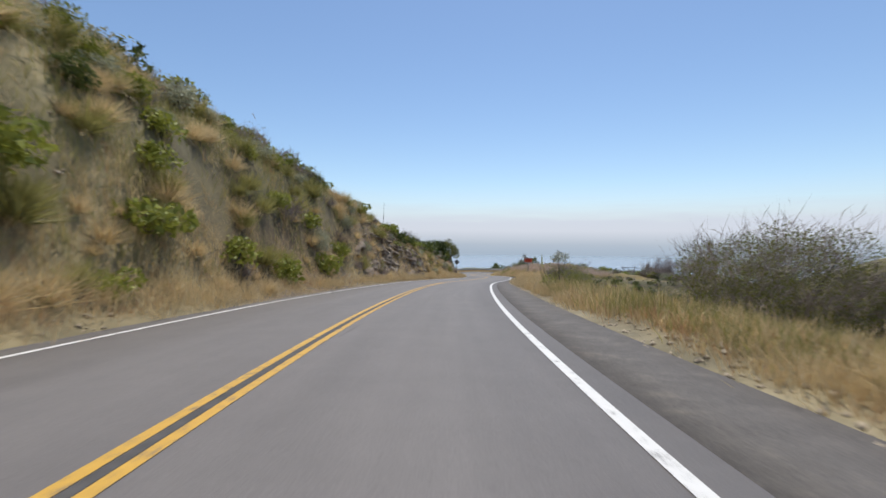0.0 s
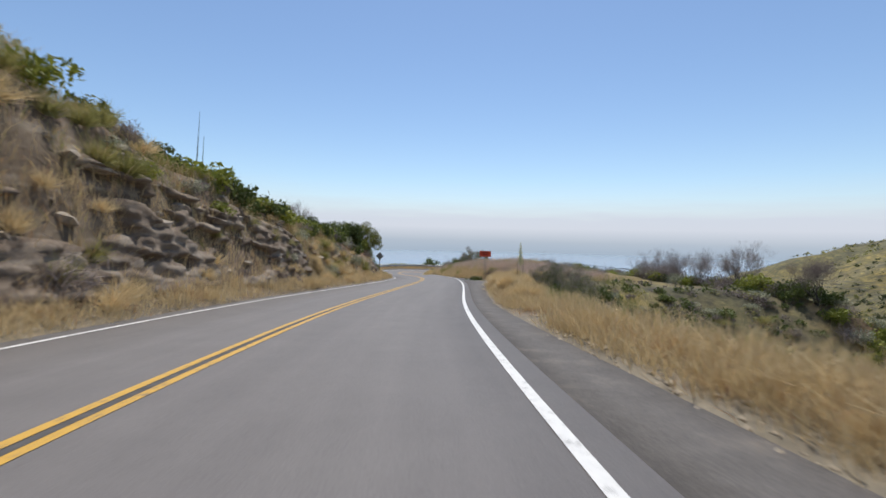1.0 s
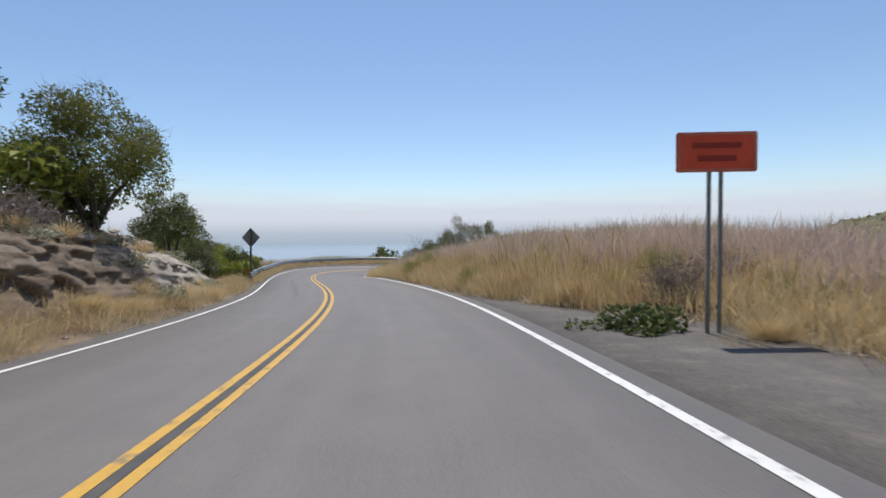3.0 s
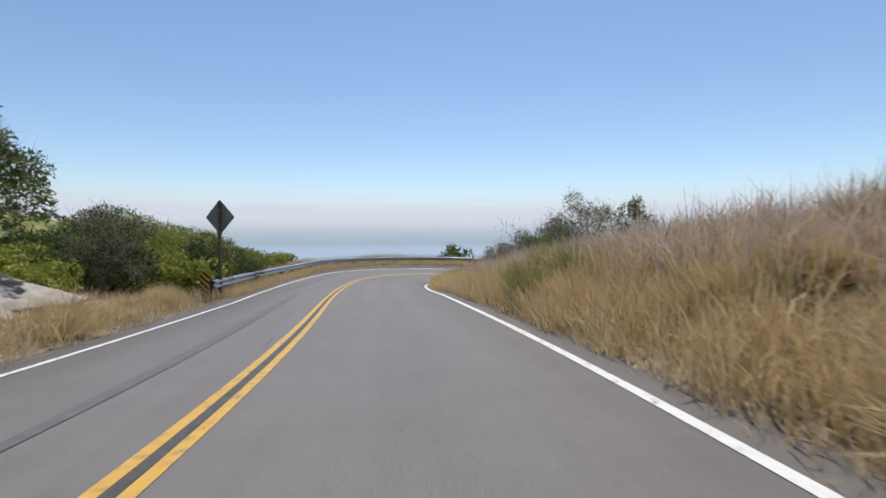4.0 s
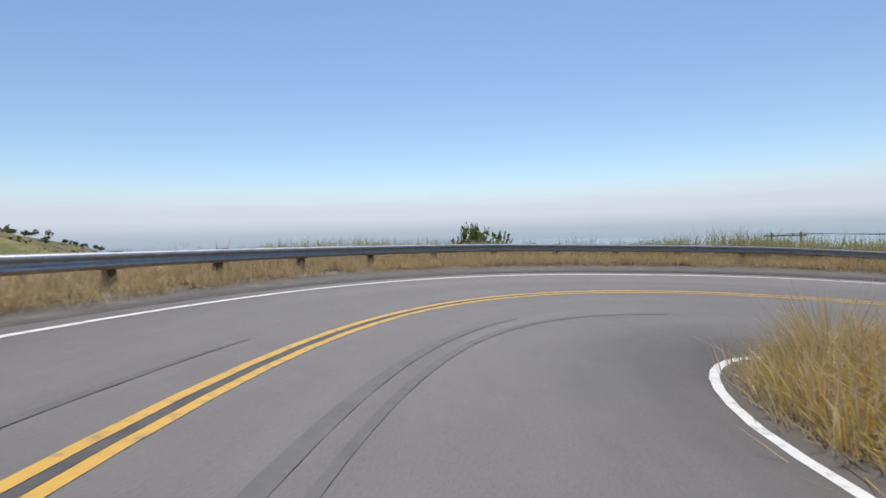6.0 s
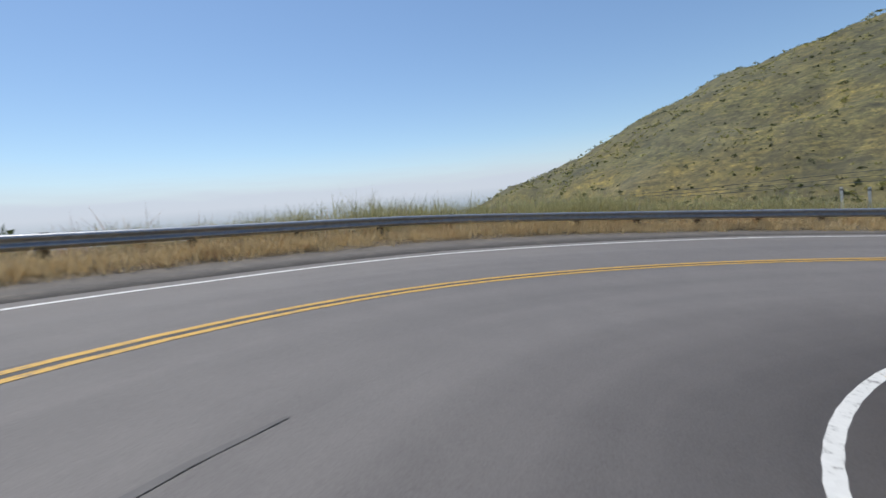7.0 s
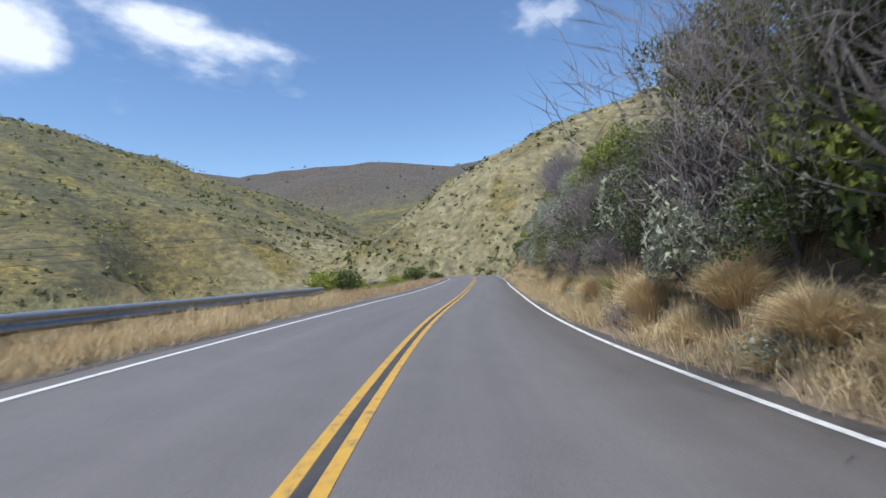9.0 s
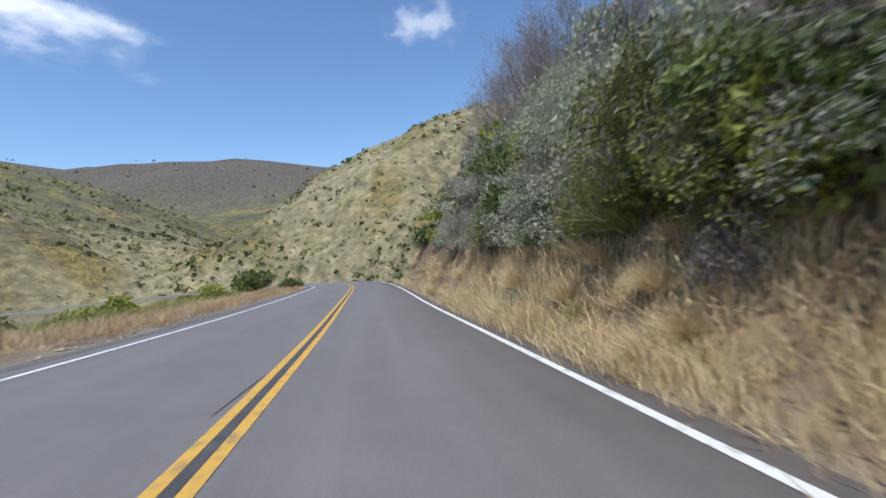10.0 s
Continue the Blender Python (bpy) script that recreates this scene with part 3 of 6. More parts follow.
tagged(sh_l, "narrow dark asphalt shoulder with dusty edge", "shoulder", kind="structure")
for nm, us, mt, lb in (
    ("centre_line", [np.full(len(S), -0.165), np.full(len(S), -0.055)], M_YELLOW, "worn yellow painted centre stripe"),
    ("centre_line", [np.full(len(S), 0.055), np.full(len(S), 0.165)], M_YELLOW, "worn yellow painted centre stripe"),
    ("edge_line", [-WL - 0.055, -WL + 0.055], M_WHITE, "thin white painted edge line"),
    ("edge_line", [WR - 0.065, WR + 0.065], M_WHITE, "white painted edge line beside the shoulder"),
):
    tagged(strip(nm, us, mt, 0.006, step=0.5), lb, "road marking", kind="structure")
tar = strip("tar_seam", [np.full(len(S), -0.045), np.full(len(S), 0.045)], M_SEAM, 0.004, step=1.0)
tagged(tar, "dark tar seam between the yellow stripes", "road marking", kind="structure")


# ---- guard rail ----
def rail_u(s):
    return -np.interp(s, S, WL) - np.interp(s, [80, 95, 104, 112, 122, 130, 140, 160], [0.85, 1.15, 2.1, 3.0, 3.1, 2.1, 1.8, 2.3])


def frame_at(s, u, lift=0.0):
    """A pose on the road's plane: x across to the right, y along the drive, z up."""
    p = on_road(np.array([s]), np.array([u]))[0]
    th = float(np.interp(s, S, TH))
    return pose(p[0], p[1], p[2] + lift, 0, 0, math.degrees(th))


def guard_rail():
    rail = new("guard_rail")
    rail.matrix_basis = frame_at(81, float(rail_u(81)))
    inv = rail.matrix_basis.inverted()
    # two-wave profile: across (towards the road is +) and height
    prof = [(-0.02, 0.415), (0.012, 0.425), (0.055, 0.447), (0.078, 0.475), (0.082, 0.498), (0.070, 0.522), (0.030, 0.548), (0.018, 0.577), (0.030, 0.606), (0.070, 0.632), (0.082, 0.656), (0.078, 0.680), (0.062, 0.702), (0.035, 0.722), (-0.01, 0.732), (-0.06, 0.736)]
    prof = prof + [(a - 0.006, b - 0.004 * (b > 0.72)) for a, b in reversed(prof)]
    n = len(prof)
    # beam in lengths that lap by a hand's width
    for k, lo in enumerate(np.arange(81.0, 158.5, 3.8)):
        ss = np.linspace(lo, min(lo + 3.86, 158.8), 8)
        V = []
        for s in ss:
            c = on_road(np.array([s]), np.array([float(rail_u(s))]))[0]
            th = float(np.interp(s, S, TH))
            for a, b in prof:
                off = a + (0.007 if k % 2 else 0.0)
                V.append(inv @ Vector((c[0] + math.cos(th) * off, c[1] + math.sin(th) * off, c[2] + b)))
        F = [(i * n + j, i * n + (j + 1) % n, (i + 1) * n + (j + 1) % n, (i + 1) * n + j) for i in range(len(ss) - 1) for j in range(n)]
        me = fast_mesh("beam", [tuple(v) for v in V], F, M_STEEL, True)
        share("beam", me, rail)
    bm = bmesh.new()
    box(bm, (0.15, 0.20, 1.5), pose(-0.30, 0, -0.02), 0.012)
    post_me = bpy.data.meshes.new("post")
    bm.to_mesh(post_me)
    bm.free()
    post_me.materials.append(M_WOOD)
    bm = bmesh.new()
    box(bm, (0.2, 0.15, 0.34), pose(-0.112, 0, 0.575), 0.01)
    blk_me = bpy.data.meshes.new("spacer_block")
    bm.to_mesh(blk_me)
    bm.free()
    blk_me.materials.append(M_WOOD)
    bm = bmesh.new()
    bmesh.ops.create_cone(bm, cap_ends=True, segments=8, radius1=0.02, radius2=0.016, depth=0.02, matrix=pose(0.032, 0, 0.578, 0, 90, 0))
    bolt_me = bpy.data.meshes.new("bolt")
    bm.to_mesh(bolt_me)
    bm.free()
    bolt_me.materials.append(M_STEEL)
    for s in np.arange(81.6, 158.6, 1.9):
        m = inv @ frame_at(s, float(rail_u(s)))
        post = share("post", post_me, rail, m)
        share("spacer_block", blk_me, post)
        share("bolt", bolt_me, post)
    # flared end plate with close-set posts
    bm = bmesh.new()
    for k in range(9):
        a = math.radians(-90 + 180 * k / 8)
        for zz in (0.42, 0.735):
            bm.verts.new((-0.12 + 0.16 * math.sin(a) * 0.9, 0.16 * math.cos(a), zz))
    bm.verts.ensure_lookup_table()
    for k in range(8):
        bm.faces.new([bm.verts[i] for i in (2 * k, 2 * k + 2, 2 * k + 3, 2 * k + 1)])
    bmesh.ops.solidify(bm, geom=bm.faces[:], thickness=0.006)
    m = inv @ frame_at(158.75, float(rail_u(158.8)))
    bm.transform(m)
    part("end_plate", bm, M_STEEL, rail, "rounded steel rail end")
    for s in (157.2, 157.7, 158.2, 158.6):
        share("post", post_me, rail, inv @ frame_at(s, float(rail_u(s))))
    # striped marker at the approach end
    bm = bmesh.new()
    box(bm, (0.3, 0.012, 0.86), pose(-0.18, -0.25, 0.62), 0.004)
    part("end_marker", bm, M_MARKER, rail, "yellow and black striped end marker")
    bm = bmesh.new()
    box(bm, (0.06, 0.04, 1.2), pose(-0.18, -0.21, 0.35), 0.004)
    part("marker_post", bm, M_WOOD, rail)
    tagged(rail, "long galvanised guard rail on wooden posts round the bend", "guard rail")


def marker_material():
    m, nt, b = nodes_of("striped_marker", 0.5)
    tc = nt.nodes.new("ShaderNodeTexCoord")
    mp = nt.nodes.new("ShaderNodeMapping")
    mp.inputs["Rotation"].default_value = (0, radians(45), 0)
    nt.links.new(tc.outputs["Object"], mp.inputs["Vector"])
    w = nt.nodes.new("ShaderNodeTexWave")
    w.inputs["Scale"].default_value = 2.2
    nt.links.new(mp.outputs["Vector"], w.inputs["Vector"])
    nt.links.new(ramp(nt, w.outputs["Fac"], [(0.48, (0.02, 0.02, 0.02)), (0.52, (0.55, 0.33, 0.03))]), b.inputs["Base Color"])
    return m


M_MARKER = marker_material()
guard_rail()


# ---- the rock face of the cut bank ----
def bank_rock_material(name, pale):
    m, nt, b = nodes_of(name, 0.95)
    lay = coords(nt, (0.9, 0.9, 3.2))
    vo = nt.nodes.new("ShaderNodeTexVoronoi")
    vo.inputs["Scale"].default_value = 1.3
    nt.links.new(lay, vo.inputs["Vector"])
    cell = sep_z(nt, vo.outputs["Color"]).outputs[0]
    band, fine = noise_tex(nt, coords(nt, (0.25, 0.25, 2.4)), 1.4, 6, 0.7), noise_tex(nt, coords(nt), 7.0, 5, 0.7)
    c = ramp(nt, band, [(0.32, (0.070, 0.045, 0.029)), (0.46, (0.130, 0.088, 0.056)), (0.56, (0.19, 0.14, 0.098)), (0.70, (0.34, 0.285, 0.22))])
    c = mix(nt, 0.5, c, ramp(nt, cell, [(0.1, (0.075, 0.048, 0.031)), (0.6, (0.15, 0.108, 0.075)), (0.95, (0.36, 0.31, 0.25))]))
    c = mix(nt, 0.3, c, ramp(nt, fine, [(0.3, (0.07, 0.048, 0.032)), (0.7, (0.38, 0.31, 0.23))]))
    c = mix(nt, pale, c, ramp(nt, band, [(0.3, (0.24, 0.205, 0.165)), (0.5, (0.40, 0.36, 0.31)), (0.7, (0.56, 0.52, 0.46))]))
    nt.links.new(c, b.inputs["Base Color"])
    bump(nt, b, fine, 0.6, 0.05)
    return m


def rock_face(s_lo, s_hi, mat, label):
    """Ledges and blocks of layered rock that stand out of the steep face."""
    ss, q = np.arange(s_lo, s_hi, 0.13), np.linspace(0, 1, 44)
    SS, Q = np.meshgrid(ss, q, indexing="ij")
    top = np.interp(SS, [11, 14, 17, 25, 33, 37, 41, 48, 55, 62, 70, 76, 80], [1.5, 3.4, 4.5, 4.1, 3.8, 2.6, 1.2, 1.2, 2.1, 2.0, 1.9, 1.3, 0.5])
    H = 0.05 + Q * top
    up = bank_height(SS)
    V = np.interp(H / np.maximum(up, 0.5), CUT_H, CUT_V)
    e = np.interp(SS, S, WL + SHL)
    layer = np.floor((H + 0.05 * SS + 0.5 * fbm(SS / 3, H / 2)) / 0.17).astype(int)
    block = np.floor(SS / 0.5 + _lat[layer % 256, 7] * 9).astype(int)
    ledge = 0.22 * _lat[block % 256, (layer * 5) % 256] ** 1.5 + 0.16 * _lat[layer % 256, 3]
    show = smooth(0.36, 0.46, fbm(SS / 3.5 + 40, H / 1.4 + 3)) * smooth(0, 0.06, Q) * (1 - smooth(0.82, 1.0, Q + 0.3 * (fbm(SS / 2, Q) - 0.5))) * smooth(s_lo, s_lo + 2, SS) * (1 - smooth(s_hi - 2, s_hi, SS)) * (1 - 0.85 * smooth(34, 38, SS) * (1 - smooth(50, 53, SS)))
    out = -0.45 + show * (0.60 + ledge + 0.10 * (fbm(SS / 0.4, H / 0.3) - 0.5))
    P = on_road(SS.ravel(), -(e + V - out).ravel())
    tb = np.interp(SS, S, TB)
    P[:, 2] = (np.interp(SS, S, RZ) + (e + np.minimum(V, 3.5)) * tb + H + 0.1 * np.minimum(V, 1.2)).ravel()
    ob = new("rock_face", fast_mesh("rock_face", P, grid_faces(len(ss), len(q)), mat, False))
    tagged(ob, label, "rock face", kind="structure")


rock_face(11.0, 67.0, bank_rock_material("layered_bank_rock", 0.0), "brown and pale grey layered rock face of the road cutting")
rock_face(65.0, 79.5, bank_rock_material("chalky_bank_rock", 0.8), "chalky white crumbling rock at the low end of the cutting")


# ---- signs and posts ----
def gz(x, y):
    return float(ground_z([x], [y])[0])


def rounded_plate(w, h, t, r):
    bm = bmesh.new()
    vs = []
    for cx, cz, a0 in ((w / 2 - r, h / 2 - r, 0), (-w / 2 + r, h / 2 - r, 90), (-w / 2 + r, -h / 2 + r, 180), (w / 2 - r, -h / 2 + r, 270)):
        for k in range(5):
            a = radians(a0 + k * 22.5)
            vs.append(bm.verts.new((cx + r * math.cos(a), 0, cz + r * math.sin(a))))
    f = bm.faces.new(vs)
    ex = bmesh.ops.extrude_face_region(bm, geom=[f])
    bmesh.ops.translate(bm, verts=[v for v in ex["geom"] if isinstance(v, bmesh.types.BMVert)], vec=(0, t, 0))
    bmesh.ops.recalc_face_normals(bm, faces=bm.faces[:])
    return bm


def red_sign():
    x, y = 11.85, 55.3
    g = gz(x, y)
    e = new("road_sign")
    e.matrix_basis = pose(x, y, g, 0, 0, -14)
    top = -0.05 - g
    bm = rounded_plate(1.22, 0.62, 0.02, 0.04)
    bm.transform(pose(0, -0.05, top - 0.31))
    panel = part("panel", bm, M_RED, e, "plain orange-red sign panel")
    bm = bmesh.new()
    for dz in (-0.28, 0.28):
        box(bm, (1.16, 0.006, 0.035), pose(0, -0.056, top - 0.31 + dz))
    for dx in (-0.57, 0.57):
        box(bm, (0.035, 0.006, 0.56), pose(dx, -0.056, top - 0.31))
    part("border", bm, M_REDLINE, panel, "thin pale border stripe")
    bm = bmesh.new()
    for dz, w in ((0.1, 0.74), (-0.1, 0.58)):
        box(bm, (w, 0.005, 0.09), pose(0, -0.055, top - 0.31 + dz))
    part("lettering", bm, M_REDDARK, panel, "darker bars of unreadable writing")
    for dx in (-0.09, 0.09):
        bm = bmesh.new()
        box(bm, (0.05, 0.05, top - 0.05), pose(dx, 0, (top - 0.05) / 2 - 0.1), 0.004)
        part("post", bm, M_SIGNBACK, e)
    tagged(e, "orange-red rectangular sign on thin steel posts in dry grass", "road sign")


M_REDLINE = plain_material("faded_sign_border", (0.55, 0.16, 0.10), (0.68, 0.26, 0.18), 0.5, 5)
M_REDDARK = plain_material("dark_sign_letters", (0.30, 0.02, 0.012), (0.38, 0.035, 0.02), 0.5, 5)
red_sign()


def diamond_sign():
    x, y = -0.45, 80.85
    g = gz(x, y)
    e = new("warning_sign")
    e.matrix_basis = pose(x, y, g, 0, 0, -19)
    c = -1.75 - g
    bm = rounded_plate(0.91, 0.91, 0.004, 0.05)
    bm.transform(pose(0, 0.035, c, 0, 45, 0))
    part("panel", bm, M_SIGNBACK, e, "bare grey back of a diamond panel")
    bm = bmesh.new()
    box(bm, (0.1, 0.1, c + 0.75), pose(0, 0, (c + 0.75) / 2 - 0.2), 0.008)
    part("post", bm, M_WOOD, e, "square timber post")
    for dz in (-0.25, 0.25):
        bm = bmesh.new()
        bmesh.ops.create_cone(bm, cap_ends=True, segments=8, radius1=0.02, radius2=0.02, depth=0.02, matrix=pose(0, -0.058, c + dz, 90, 0, 0))
        part("bolt", bm, M_STEEL, e)
    tagged(e, "diamond warning sign seen from its grey back on a timber post", "road sign")


diamond_sign()


def marker_posts():
    bm = bmesh.new()
    box(bm, (0.11, 0.03, 1.9), pose(0, 0, 0.35), 0.006)
    bm2 = bmesh.new()
    box(bm2, (0.112, 0.032, 0.09), pose(0, 0, 1.18), 0.003)
    e = new("marker_post")
    part("stake", bm, M_POSTW, e)
    part("band", bm2, M_SIGNBACK, e, "grey reflector band")
    tagged(e, "slim white marker post standing behind the guard rail", "marker post", group="marker posts behind the rail")
    places = [(36.4, 102.0), (36.9, 101.1), (39.0, 92.2), (39.3, 91.2)]
    for i, (x, y) in enumerate(places):
        m = pose(x, y, gz(x, y), 1.5 * i - 2, 2 - i, 60 + 8 * i)
        if i == 0:
            e.matrix_basis = m
        else:
            copy_thing(e, m)


marker_posts()


def pole_pair(x, y, turn, height, gap, name_label):
    e = new("utility_pole")
    e.matrix_basis = pose(x, y, gz(x, y), 0, 0, turn)
    for dx in (-gap / 2, gap / 2):
        bm = bmesh.new()
        tube(bm, [(dx, 0, -1), (dx, 0, height * 0.5), (dx, 0, height)], [0.19, 0.16, 0.12], 8)
        part("pole", bm, M_WOOD, e)
    for h in (height - 0.5, height - 2.6):
        bm = bmesh.new()
        box(bm, (gap + 1.8, 0.14, 0.18), pose(0, 0.16, h), 0.01)
        arm = part("crossarm", bm, M_WOOD, e)
        upper = arm if h > height - 1 else upper
    for dx in (-gap / 2 - 0.7, -gap / 4, gap / 4, gap / 2 + 0.7):
        bm = bmesh.new()
        bmesh.ops.create_cone(bm, cap_ends=True, segments=8, radius1=0.08, radius2=0.05, depth=0.22, matrix=pose(dx, 0.16, height - 0.3))
        part("insulator", bm, M_SIGNBACK, upper)
    return tagged(e, name_label, "utility pole", group="power line in the canyon")


POLE_A, POLE_B = (61.0, 156.0), (153.0, -174.0)
POLE_TOP = -5.6
pole_pair(*POLE_A, -10, POLE_TOP - gz(*POLE_A), 4.0, "two-legged wooden power pole standing in the canyon brush")
pole_pair(*POLE_B, 20, 19.0, 5.0, "two-legged wooden power pole on the dry spur")


def wires():
    za, zb = POLE_TOP - 0.2, gz(*POLE_B) + 18.8
    for k, off in enumerate((-2.4, 0.0, 2.4)):
        bm = bmesh.new()
        pts = []
        for i in range(41):
            t = i / 40
            pts.append((POLE_A[0] + (POLE_B[0] - POLE_A[0]) * t + off, POLE_A[1] + (POLE_B[1] - POLE_A[1]) * t, za + (zb - za) * t - 4 * (8 + k) * t * (1 - t)))
        tube(bm, pts, [0.035] * 41, 4)
        me = bpy.data.meshes.new("power_cable")
        bm.to_mesh(me)
        bm.free()
        me.materials.append(M_SIGNBACK)
        tagged(new("power_cable", me), "thin grey power cable slung across the canyon", "cable", group="power line in the canyon")


wires()


# ---- tyre marks and tar on the paving ----
def road_mark(name, s0, s1, u0, u1, w, mat, lift, label):
    ss = np.linspace(s0, s1, max(4, int(abs(s1 - s0) * 2)))
    t = (ss - s0) / (s1 - s0)
    uu = u0 + (u1 - u0) * t
    ww = w * np.sin(np.pi * np.clip(t * 0.94 + 0.03, 0, 1)) ** 0.5
    V = np.stack([on_road(ss, uu - ww / 2, lift), on_road(ss, uu + ww / 2, lift)], 1).reshape(-1, 3)
    ob = new(name, fast_mesh(name, V, grid_faces(len(ss), 2)[:, ::-1], mat))
    tagged(ob, label, "road mark", kind="structure")


M_SKID = plain_material("tyre_rubber_stain", (0.085, 0.080, 0.077), (0.125, 0.117, 0.113), 0.7, 4)
for a in ((92, 106, 0.75, 1.7, 0.16), (96, 112, 1.3, 2.6, 0.13), (86, 101, -1.1, -0.75, 0.14), (84, 96, -2.2, -1.9, 0.2), (66, 84, -1.2, -1.5, 0.25)):
    road_mark("tyre_mark", *a, M_SKID, 0.008, "faint dark tyre mark on the asphalt")
random.seed(4)
for k in range(9):
    s0 = random.choice([random.uniform(-30, 60), random.uniform(60, 170)])
    u = random.choice([-0.32, 0.3, 0.26, -0.27]) + random.uniform(-0.05, 0.05)
    ln = random.uniform(0.8, 2.6)
    road_mark("tar_patch", s0, s0 + ln, u, u + random.uniform(-0.12, 0.12), random.uniform(0.012, 0.022), M_SEAM, 0.007, "thin tar-filled crack beside the centre stripes")


# ---- plants ----
def outside(x, y):
    """Metres outside the paving, negative on it."""
    sa, ua, da, _o = nearest(x, y, True)
    sb, ub, db, _o = nearest(x, y, False)
    f = lambda s, u: np.where(u < 0, -u - np.interp(s, S, WL + SHL), u - np.interp(s, S, WR + SHR))
    return np.minimum(f(sa, ua), f(sb, ub))


def scatter(rs, s0, s1, v0, v1, side, count, bias=1.0):
    """Places beside the road: side -1 left, +1 right; v metres outside the paving."""
    s = rs.uniform(s0, s1, count)
    v = v0 + (v1 - v0) * rs.rand(count) ** bias
    e = np.interp(s, S, (WL + SHL) if side < 0 else (WR + SHR))
    p = on_road(s, side * (e + v))
    x, y = p[:, 0], p[:, 1]
    ok = outside(x, y) > min(v0, 0.3) * 0.9
    return x[ok], y[ok], s[ok], v[ok]


def blades(rs, x, y, height, per, spread, width, lean=0.5):
    """Tufts of bent blades as triangles."""
    n = len(x) * per
    cx, cy, ch = (np.repeat(a, per) for a in (x, y, height))
    off = rs.randn(n, 2) * np.repeat(spread, per)[:, None] if np.ndim(spread) else rs.randn(n, 2) * spread
    bx, by = cx + off[:, 0], cy + off[:, 1]
    bz = ground_z(bx, by) - 0.03
    h = ch * rs.uniform(0.55, 1.15, n)
    a = rs.uniform(0, 2 * np.pi, n)
    ln = np.abs(rs.randn(n)) * lean
    ox, oy = np.cos(a) * ln * h + off[:, 0] * 0.5, np.sin(a) * ln * h + off[:, 1] * 0.5
    w = width * rs.uniform(0.6, 1.4, n)
    b = rs.uniform(0, 2 * np.pi, n)
    wx, wy = np.cos(b) * w, np.sin(b) * w
    V = np.empty((n, 4, 3))
    mx, my, mz = bx + ox * 0.3, by + oy * 0.3, bz + h * rs.uniform(0.3, 0.65, n)
    V[:, 0] = np.stack([bx, by, bz], 1)
    V[:, 1] = np.stack([mx - wx, my - wy, mz], 1)
    V[:, 2] = np.stack([mx + wx, my + wy, mz], 1)
    V[:, 3] = np.stack([bx + ox, by + oy, bz + h * (1 - 0.25 * np.minimum(ln, 1))], 1)
    i = np.arange(n)[:, None] * 4
    F = np.concatenate([i + [0, 2, 1], i + [1, 2, 3]], 0)
    return V.reshape(-1, 3), F


def grass(name, label, mat, zones, seed, bare=0.40):
    rs = np.random.RandomState(seed)
    VV, FF, base = [], [], 0
    for s0, s1, v0, v1, side, dens, h0, h1, per, spread, bias in zones:
        count = int((s1 - s0) * (v1 - v0) * dens)
        x, y, s, v = scatter(rs, s0, s1, v0, v1, side, count, bias)
        keep = fbm(x / 2.2 + seed, y / 2.2) + rs.randn(len(x)) * 0.08 > bare
        x, y = x[keep], y[keep]
        h = rs.uniform(h0, h1, len(x)) * (0.6 + 0.8 * fbm(x / 4, y / 4 + seed))
        V, F = blades(rs, x, y, h, int(per * 1.35), spread, 0.0045 + 0.0045 * h1)
        VV.append(V)
        FF.append(F + base)
        base += len(V)
    ob = new(name, fast_mesh(name, np.concatenate(VV), np.concatenate(FF), mat))
    return tagged(ob, label, "grass", kind="stuff")


# zone: s from, s to, v from, v to, side, tufts per square metre, heights, blades a tuft, spread, bias towards the road
grass("dry_grass", "straw-coloured dry grass along the verges and banks", M_STRAW, [
    (-30, 67, 0.1, 2.4, -1, 11.0, 0.3, 0.75, 15, 0.15, 1.0),
    (67, 84, 0.1, 1.2, -1, 13.0, 0.3, 0.65, 15, 0.15, 1.0),
    (-30, 44, 2.2, 6, -1, 4.5, 0.35, 0.85, 10, 0.18, 1.0),
    (-30, 50, 0.45, 1.6, 1, 26.0, 0.3, 0.65, 16, 0.13, 1.0),
    (-30, 50, 0.9, 7.0, 1, 12.0, 0.4, 0.9, 14, 0.15, 1.0),
    (-30, 45, 7.0, 18.0, 1, 0.8, 0.3, 0.7, 12, 0.2, 1.0),
    (50, 104, 0.05, 1.6, 1, 22.0, 0.3, 0.75, 18, 0.16, 1.0),
    (46, 104, 0.15, 5.0, 1, 13.0, 0.5, 1.0, 17, 0.18, 1.0),
    (52, 104, 5.0, 14.0, 1, 2.2, 0.6, 1.1, 12, 0.18, 1.0),
    (78, 110, 0.5, 4.2, -1, 6.0, 0.2, 0.5, 13, 0.14, 1.0),
    (110, 205, 0.5, 4.2, -1, 4.5, 0.25, 0.6, 12, 0.14, 1.0),
    (80, 104, -0.1, 0.5, -1, 26.0, 0.3, 0.6, 13, 0.12, 1.0),
    (104, 160, 0.05, 0.8, -1, 14.0, 0.25, 0.5, 13, 0.12, 1.0),
    (100, 160, 0.45, 1.5, -1, 12.0, 0.25, 0.5, 13, 0.13, 1.0),
    (104, 134, 0.5, 2.2, 1, 10.0, 0.3, 0.7, 12, 0.14, 1.0),
    (134, 150, 0.1, 1.0, 1, 17.0, 0.3, 0.7, 15, 0.16, 1.0),
    (150, 176, 0.05, 1.4, 1, 34.0, 0.35, 0.75, 16, 0.16, 1.0),
    (176, 200, 0.1, 1.1, 1, 12.0, 0.3, 0.65, 13, 0.16, 1.0),
], 21, 0.34)
